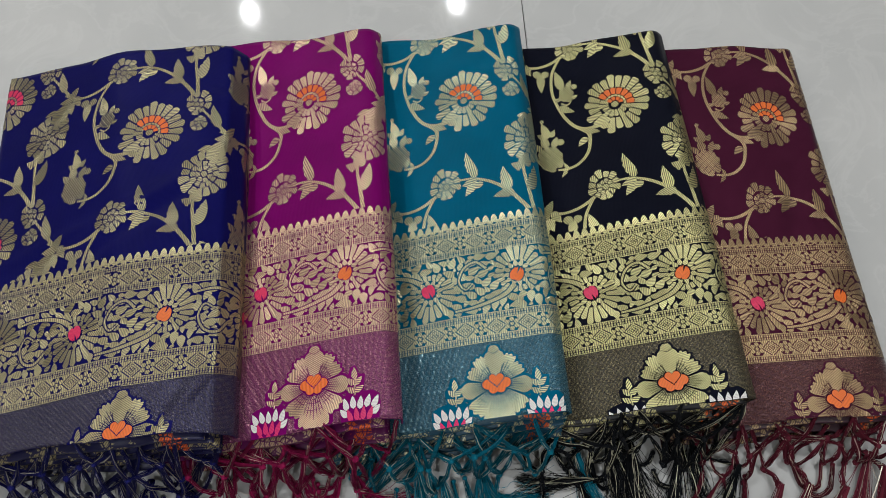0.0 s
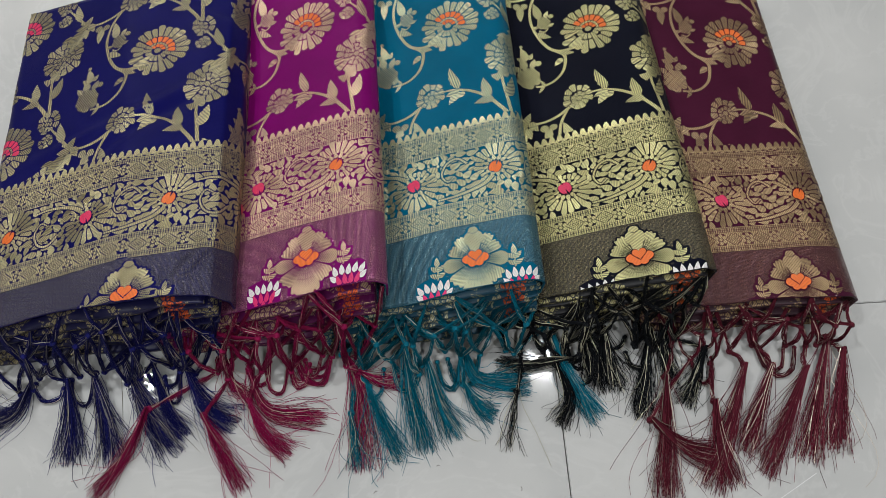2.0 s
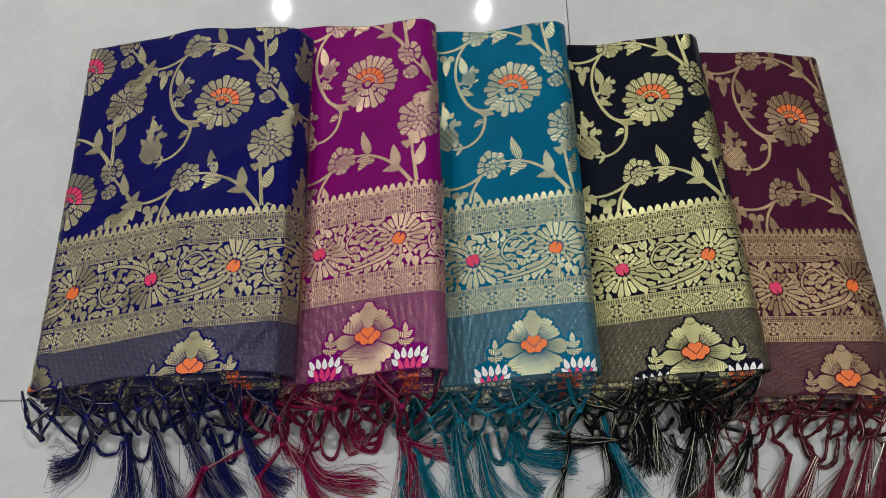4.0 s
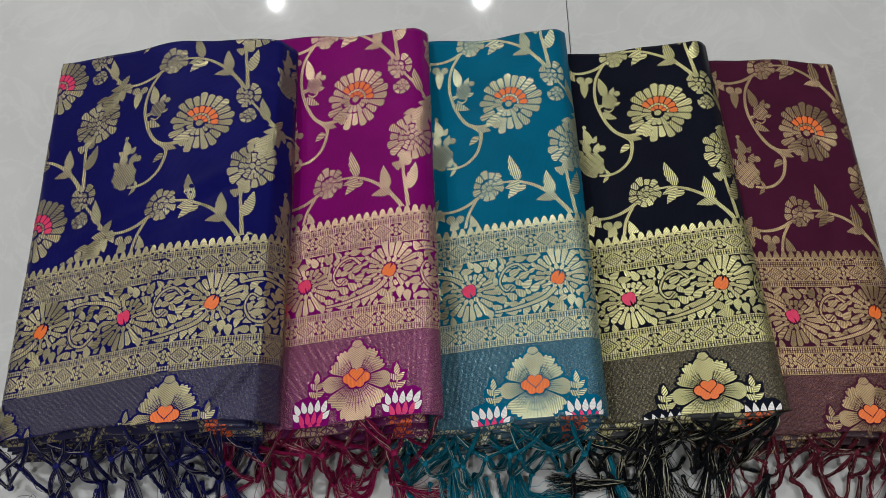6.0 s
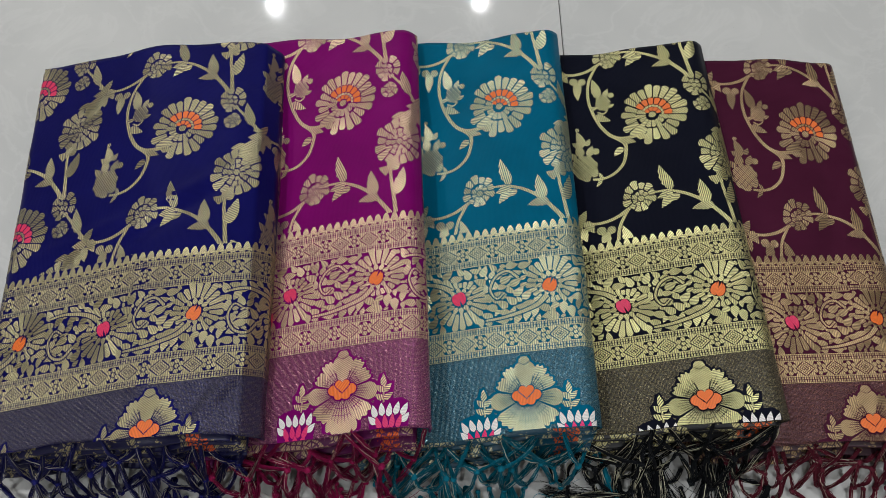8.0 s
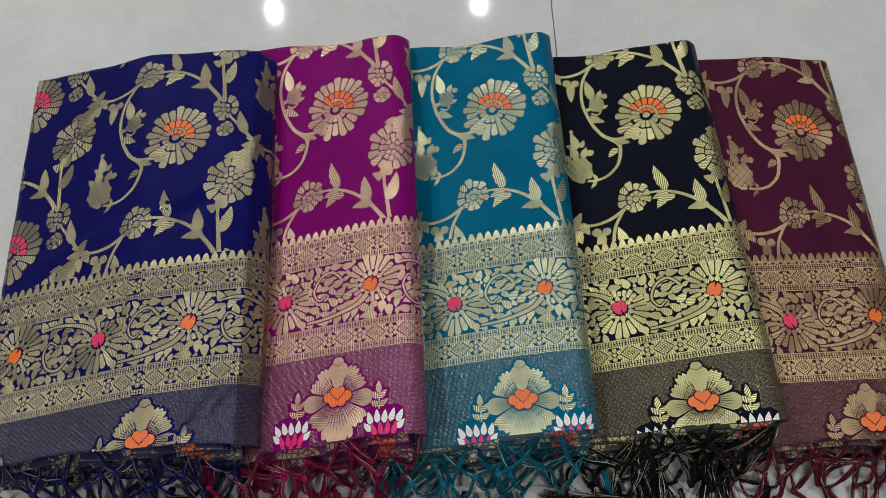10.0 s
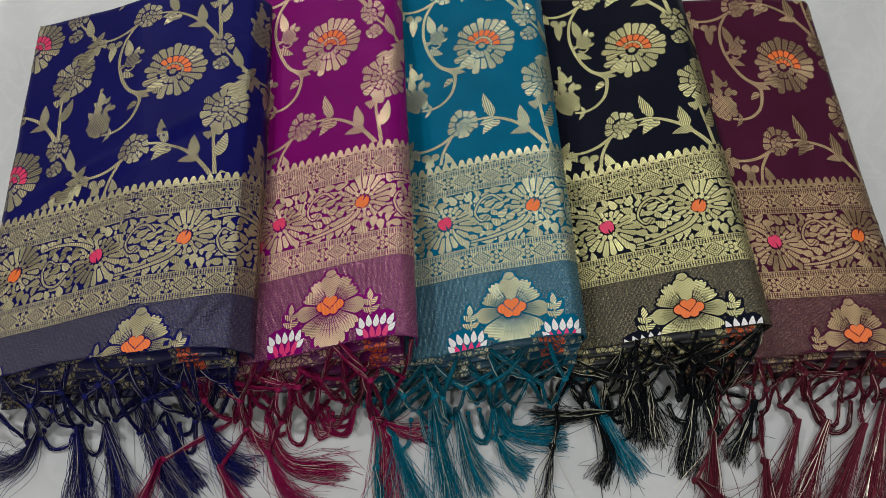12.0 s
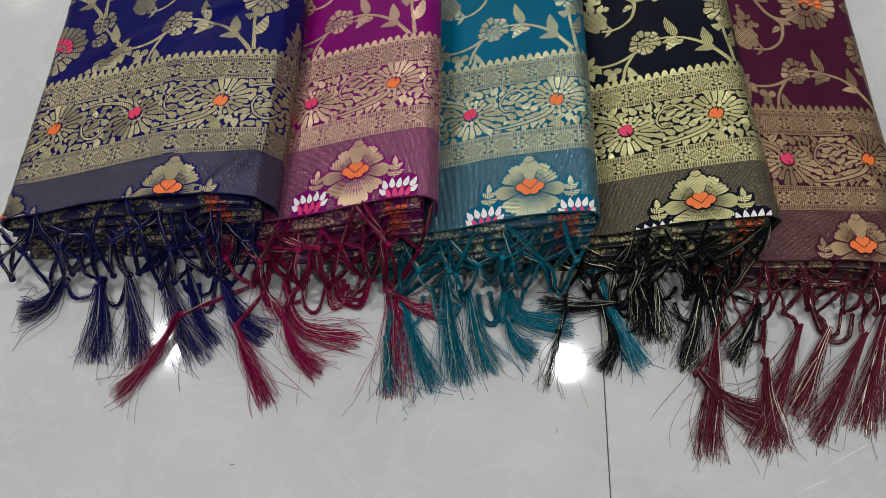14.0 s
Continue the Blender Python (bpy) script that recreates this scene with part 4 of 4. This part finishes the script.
# ==== tassels ====
def tubes(paths, radii, sides=3):
    """Thin tubes along polylines of equal length: vertices and faces."""
    verts, faces = [], []
    for path, r in zip(paths, radii):
        P = np.asarray(path)
        d = np.gradient(P, axis=0)
        d /= np.linalg.norm(d, axis=1)[:, None] + 1e-9
        up = np.where(np.abs(d[:, 2:3]) > 0.9, np.array([[1.0, 0, 0]]), np.array([[0, 0, 1.0]]))
        a = np.cross(d, up)
        a /= np.linalg.norm(a, axis=1)[:, None] + 1e-9
        b = np.cross(d, a)
        base, n = len(verts), len(P)
        rr = np.broadcast_to(np.asarray(r, dtype=float), (n,))
        for k in range(n):
            for s in range(sides):
                t = s * math.tau / sides
                verts.append(tuple(P[k] + rr[k] * (math.cos(t) * a[k] + math.sin(t) * b[k])))
        for k in range(n - 1):
            for s in range(sides):
                s2 = (s + 1) % sides
                faces.append((base + k * sides + s, base + k * sides + s2, base + (k + 1) * sides + s2, base + (k + 1) * sides + s))
        faces.append(tuple(base + s for s in range(sides))[::-1])
        faces.append(tuple(base + (n - 1) * sides + s for s in range(sides)))
    return verts, faces


def spline(pts, n):
    """A smooth line of n points through the given ones."""
    P = np.asarray(pts, dtype=float)
    P = np.vstack([2 * P[0] - P[1], P, 2 * P[-1] - P[-2]])
    out = []
    m = len(P) - 3
    for k in range(n):
        x = k / (n - 1) * m
        i = min(int(x), m - 1)
        t = x - i
        a, b, c, d = P[i:i + 4]
        out.append(0.5 * (2 * b + (c - a) * t + (2 * a - 5 * b + 4 * c - d) * t * t + (3 * b - a - 3 * c + d) * t ** 3))
    return np.array(out)


def bundle(rnd, pts, count, width, n=10, twist=2.0, r=0.0004):
    """Strands that run together along a line, twisted a little."""
    line = spline(pts, n)
    paths = []
    for _ in range(count):
        a0, rad = rnd.uniform(0, math.tau), width * math.sqrt(rnd.random())
        ph, wv = rnd.uniform(0, 6.28), rnd.uniform(0.0, 0.7)
        p = line.copy()
        for k in range(n):
            a = a0 + twist * k / (n - 1) * math.pi
            w = rad * (0.6 + 0.4 * math.sin(math.pi * k / (n - 1))) + width * wv * math.sin(k * 0.9 + ph)
            d = line[min(k + 1, n - 1)] - line[max(k - 1, 0)]
            d = d / (np.linalg.norm(d) + 1e-9)
            side = np.cross(d, [0, 0, 1.0])
            side = side / (np.linalg.norm(side) + 1e-9)
            up = np.cross(side, d)
            p[k] += side * w * math.cos(a) + up * w * math.sin(a)
        p[:, 2] = np.maximum(p[:, 2], 0.0006)
        paths.append(p)
    return paths, [r] * count


def strands(name, root, key, paths, radii, glint, rnd, label=""):
    """Strands as one mesh; every so often one is a metal thread."""
    per = len(paths[0])
    verts, faces = tubes(paths, radii)
    fper = len(faces) // len(paths)
    pick = [1 if rnd.random() < glint else 0 for _ in paths]
    return mesh_ob(name, verts, faces, [MATS[key]["floss"], MATS[key]["glint"]], root, label, [p for p in pick for _ in range(fper)])


def cord(key, root, rnd, pts, width):
    """A loose flat bundle of silk strands with a few metal threads among them."""
    paths, radii = bundle(rnd, pts, 22, width * 0.95, 11, rnd.uniform(0.1, 1.3), 0.00036)
    return tagged(strands("cord", root, key, paths, radii, 0.13, rnd), kind="stuff")


def tassel(key, root, rnd, neck, pts, fan, count, lift=0.006):
    """A brush of loose threads from a bound neck, lying out along the floor."""
    line = spline([neck] + [(x, y, lift) for x, y in pts], 12)
    n = len(line)
    seg = np.linalg.norm(np.diff(line, axis=0), axis=1)
    total = seg.sum()
    paths, radii = [], []
    for k in range(count):
        stray = rnd.random() < 0.09
        reach = rnd.uniform(0.84, 1.03) if not stray else rnd.uniform(0.75, 1.15)
        o = rnd.gauss(0, 0.36) * (1.0 if not stray else 2.6)
        o = max(-2.6, min(2.6, o))
        curl, ph, hi = rnd.gauss(0, 0.35) * (1 if not stray else 3.6), rnd.uniform(0, 6.28), rnd.random()
        p = np.zeros((n, 3))
        for i in range(n):
            s = i / (n - 1) * reach
            x = min(s, 1.0) * (n - 1)
            j = min(int(x), n - 2)
            c = line[j] + (line[j + 1] - line[j]) * (x - j)
            d = line[j + 1] - line[j]
            if s > 1.0:
                c = c + d / np.linalg.norm(d) * (s - 1.0) * total
            side = np.array([-d[1], d[0], 0.0])
            side /= np.linalg.norm(side) + 1e-9
            w = fan * (0.07 + 0.93 * s ** 1.25)
            c = c + side * (o * w + curl * 0.017 * math.sin(s * 3.4 + ph) * s + 0.0019 * s * math.sin(8 * s + ph * 3))
            pile = (0.0075 * (1 - s) + 0.0035) * hi + 0.0007
            c[2] = max(c[2] * (1 - s) + pile, 0.0007)
            p[i] = c
        paths.append(p)
        radii.append(np.linspace(0.00036, 0.00022, n) * rnd.uniform(0.8, 1.15))
    return strands("tassel", root, key, paths, radii, 0.10, rnd)


def knot(key, root, rnd, c, size=0.0026):
    """A small wound knot: one thick thread coiled a few turns."""
    a0, tilt, n = rnd.uniform(0, math.tau), rnd.uniform(-0.6, 0.6), 34
    path = []
    for k in range(n):
        t = k / (n - 1)
        a, off = a0 + t * 4.2 * math.tau, (t - 0.5) * size * 1.7
        rr = size * (0.55 + 0.45 * math.sin(math.pi * t))
        x, z = rr * math.cos(a), rr * 0.8 * math.sin(a)
        path.append((c[0] + x * math.cos(tilt) - off * math.sin(tilt), c[1] + x * math.sin(tilt) + off * math.cos(tilt), max(0.0016, c[2] + z)))
    v, f = tubes([np.array(path)], [0.0011], 5)
    return mesh_ob("knot", v, f, MATS[key]["floss"], root)


# plan of each loose tassel: where it is bound, a bend, its end (metres)
TASSELS = {
    "blue": [((-0.399, 0.157), (-0.418, 0.131), (-0.445, 0.124)), ((-0.362, 0.159), (-0.357, 0.115), (-0.355, 0.073)), ((-0.337, 0.166), (-0.322, 0.116), (-0.31, 0.072)), ((-0.309, 0.183), (-0.281, 0.124), (-0.249, 0.077)), ((-0.277, 0.175), (-0.26, 0.125), (-0.239, 0.095)), ((-0.242, 0.166), (-0.22, 0.126), (-0.19, 0.103))],
    "magenta": [((-0.278, 0.124), (-0.301, 0.075), (-0.331, 0.039)), ((-0.221, 0.114), (-0.203, 0.079), (-0.18, 0.036)), ((-0.176, 0.159), (-0.155, 0.116), (-0.097, 0.106)), ((-0.175, 0.127), (-0.159, 0.092), (-0.131, 0.069)), ((-0.073, 0.17), (-0.062, 0.134), (-0.055, 0.049)), ((-0.06, 0.15), (-0.038, 0.141), (-0.014, 0.14)), ((-0.204, 0.184), (-0.193, 0.146), (-0.168, 0.128))],
    "teal": [((-0.05, 0.134), (-0.036, 0.096), (-0.018, 0.056)), ((-0.069, 0.107), (-0.067, 0.078), (-0.064, 0.049)), ((-0.012, 0.175), (-0.005, 0.116), (0.005, 0.063)), ((0.052, 0.168), (0.068, 0.137), (0.121, 0.131)), ((0.05, 0.13), (0.064, 0.106), (0.082, 0.096)), ((0.145, 0.191), (0.163, 0.133), (0.19, 0.087)), ((0.012, 0.16), (0.024, 0.111), (0.039, 0.075))],
    "black": [((0.105, 0.12), (0.096, 0.089), (0.088, 0.06)), ((0.166, 0.15), (0.124, 0.149), (0.086, 0.152)), ((0.149, 0.146), (0.16, 0.11), (0.145, 0.082)), ((0.204, 0.184), (0.204, 0.148), (0.207, 0.114)), ((0.183, 0.193), (0.187, 0.154), (0.193, 0.123)), ((0.255, 0.179), (0.244, 0.131), (0.232, 0.085)), ((0.311, 0.155), (0.295, 0.121), (0.278, 0.096)), ((0.272, 0.203), (0.268, 0.157), (0.272, 0.12))],
    "maroon": [((0.263, 0.126), (0.254, 0.06), (0.244, -0.002)), ((0.24, 0.081), (0.273, 0.052), (0.315, 0.037)), ((0.35, 0.134), (0.319, 0.062), (0.287, 0.01)), ((0.379, 0.132), (0.357, 0.087), (0.333, 0.042)), ((0.415, 0.127), (0.383, 0.07), (0.35, 0.02)), ((0.445, 0.16), (0.423, 0.095), (0.398, 0.03)), ((0.459, 0.145), (0.445, 0.09), (0.428, 0.04)), ((0.31, 0.097), (0.309, 0.05), (0.316, 0.008))],
}
LOOPS = {"blue": 4, "magenta": 9, "teal": 5, "black": 6, "maroon": 3}
# half width of each brush at its end, threads in it
BRUSH = {
    "blue": [(0.020, 95), (0.020, 110), (0.022, 110), (0.020, 120), (0.016, 70), (0.018, 130)],
    "magenta": [(0.008, 70), (0.012, 80), (0.013, 100), (0.015, 80), (0.018, 90), (0.014, 60), (0.012, 60)],
    "teal": [(0.014, 80), (0.010, 50), (0.014, 120), (0.018, 110), (0.018, 80), (0.012, 100), (0.020, 90)],
    "black": [(0.014, 22), (0.012, 80), (0.014, 80), (0.026, 130), (0.018, 100), (0.014, 110), (0.018, 90), (0.014, 80)],
    "maroon": [(0.020, 100), (0.018, 100), (0.020, 110), (0.014, 100), (0.016, 110), (0.018, 120), (0.016, 110), (0.020, 80)],
}
for s in SAREES:
    key, root = s.key, ROOTS[s.key]
    rnd = random.Random(int(s.seed) * 7 + 1)
    shown = 0.265 if key == "blue" else 0.215 if key == "maroon" else 0.20
    xr = s.right[0] - 0.012
    count = int(shown / 0.0165)
    lip = []
    for k in range(count):
        x = xr - shown * k / (count - 1)
        y = s.yline(x) + s.qfront(x - s.x0)
        z = s.top(x, y)
        lip.append((x + rnd.uniform(-0.007, 0.007), y, z))
    # first row of knots under the lip, second row near the floor
    first, second = [], []
    for k in range(count - 1):
        (xa, ya, za), (xb, yb, zb) = lip[k], lip[k + 1]
        c = ((xa + xb) / 2 + rnd.uniform(-0.009, 0.009), min(ya, yb) - rnd.uniform(0.012, 0.030), (za + zb) / 2 * rnd.uniform(0.32, 0.72))
        first.append(c)
    for k in range(count - 2):
        a, b = first[k], first[k + 1]
        second.append(((a[0] + b[0]) / 2 + rnd.uniform(-0.010, 0.010), min(a[1], b[1]) - rnd.uniform(0.006, 0.024), max(0.006, (a[2] + b[2]) / 2 * rnd.uniform(0.15, 0.4))))
    for k, c in enumerate(first):
        for m in (max(0, k - rnd.choice((0, 0, 1, 2))), min(count - 1, k + rnd.choice((1, 1, 2, 3)))):
            tier = rnd.choice((0.0, 0.12, 0.22, 0.3, 0.45))
            x, y, z = lip[m]
            start = (x, y - 0.0035 * tier * 5 + 0.002, z * (1 - tier) - 0.001)
            bend = ((start[0] * 0.5 + c[0] * 0.5) + rnd.uniform(-0.002, 0.002), (start[1] * 0.45 + c[1] * 0.55) - 0.002, start[2] * 0.58 + c[2] * 0.42 - 0.002)
            cord(key, root, rnd, [start, bend, c], rnd.uniform(0.0018, 0.0028))
        knot(key, root, rnd, c)
    for k in range(10 if key != "maroon" else 4):
        i = rnd.randrange(count)
        j = max(0, min(len(second) - 1, i + rnd.choice((-3, -2, 1, 2))))
        x, y, z = lip[i]
        tier = rnd.uniform(0.15, 0.5)
        a, c = (x, y - 0.012 * tier, z * (1 - tier)), second[j]
        b1 = (x * 0.7 + c[0] * 0.3 + rnd.uniform(-0.006, 0.006), y - rnd.uniform(0.010, 0.016), z * (1 - tier) * 0.7)
        b2 = (x * 0.3 + c[0] * 0.7 + rnd.uniform(-0.006, 0.006), (y + c[1]) / 2 - rnd.uniform(0.004, 0.010), c[2] * 0.6 + 0.012)
        cord(key, root, rnd, [a, b1, b2, c], rnd.uniform(0.0018, 0.0028))
    for k, c in enumerate(second):
        for m in (k, k + 1):
            a = first[m]
            bend = ((a[0] + c[0]) / 2 + rnd.uniform(-0.004, 0.004), (a[1] + c[1]) / 2 - 0.004, (a[2] + c[2]) / 2 + rnd.uniform(-0.002, 0.004))
            cord(key, root, rnd, [a, bend, c], rnd.uniform(0.0017, 0.0027))
        knot(key, root, rnd, c)
    # slack loops that hang out over the tiles
    for k in range(LOOPS[key]):
        a = second[rnd.randrange(1, len(second) - 1)]
        a = (a[0], a[1] + 0.004, a[2])
        side = -1 if a[0] > xr - 0.06 else 1 if a[0] < xr - shown + 0.07 else rnd.choice((-1, 1))
        w1, out = rnd.uniform(0.015, 0.032), rnd.uniform(0.012, 0.034)
        mid = (a[0] + side * w1 * 0.35, a[1] - out, 0.004)
        far = (a[0] + side * w1, a[1] - out * 0.9, 0.0045)
        end = (a[0] + side * w1 * 1.25, a[1] - out * 0.15, 0.008)
        cord(key, root, rnd, [a, mid, far, end], rnd.uniform(0.0020, 0.0030))
        knot(key, root, rnd, end, 0.0018)
    for (neck, bend, end), (fan, threads) in zip(TASSELS[key], BRUSH[key]):
        near = min(second, key=lambda c: (c[0] - neck[0]) ** 2 + (c[1] - neck[1]) ** 2)
        nz = 0.010
        nk = (neck[0], neck[1], nz)
        mid = ((near[0] + nk[0]) / 2 + rnd.uniform(-0.004, 0.004), (near[1] + nk[1]) / 2, max(0.007, (near[2] + nz) / 2 + 0.002))
        cord(key, root, rnd, [near, mid, nk], 0.0026)
        knot(key, root, rnd, nk, 0.0032)
        tagged(tassel(key, root, rnd, nk, [bend, end], fan * 1.3, int(threads * 1.3)), kind="stuff")

# scuffs and lint on the tiles
for x0, y0, x1, y1 in ((0.337, -0.026, 0.357, -0.017), (0.362, -0.004, 0.404, 0.019)):
    d = Vector((x1 - x0, y1 - y0, 0)).normalized() * 0.0006
    tagged(mesh_ob("scuff_mark", [(x0, y0, 0.0002), (x0 - d.y, y0 + d.x, 0.0003), (x1, y1, 0.0002), (x1 + d.y, y1 - d.x, 0.0003)], [(0, 3, 2, 1)], SCRATCH, base=(x0, y0, 0.0)), "pale scratch on the polished tile", "scratch", kind="structure")
rnd = random.Random(9)
for x, y in ((-0.045, 0.028), (0.02, 0.049), (0.10, 0.02), (-0.21, -0.02), (0.22, -0.05), (-0.03, -0.07)):
    a = rnd.uniform(0, 6.28)
    pts = spline([(x, y, 0.0006), (x + 0.002 * math.cos(a), y + 0.002 * math.sin(a), 0.0012), (x + 0.004 * math.cos(a + 0.7), y + 0.004 * math.sin(a + 0.7), 0.0006)], 5)
    v, f = tubes([pts], [0.0003])
    tagged(mesh_ob("lint", v, f, LINT, base=(x, y, 0.0)), "dark thread scrap lying on the tile", "lint", "scraps on the floor")
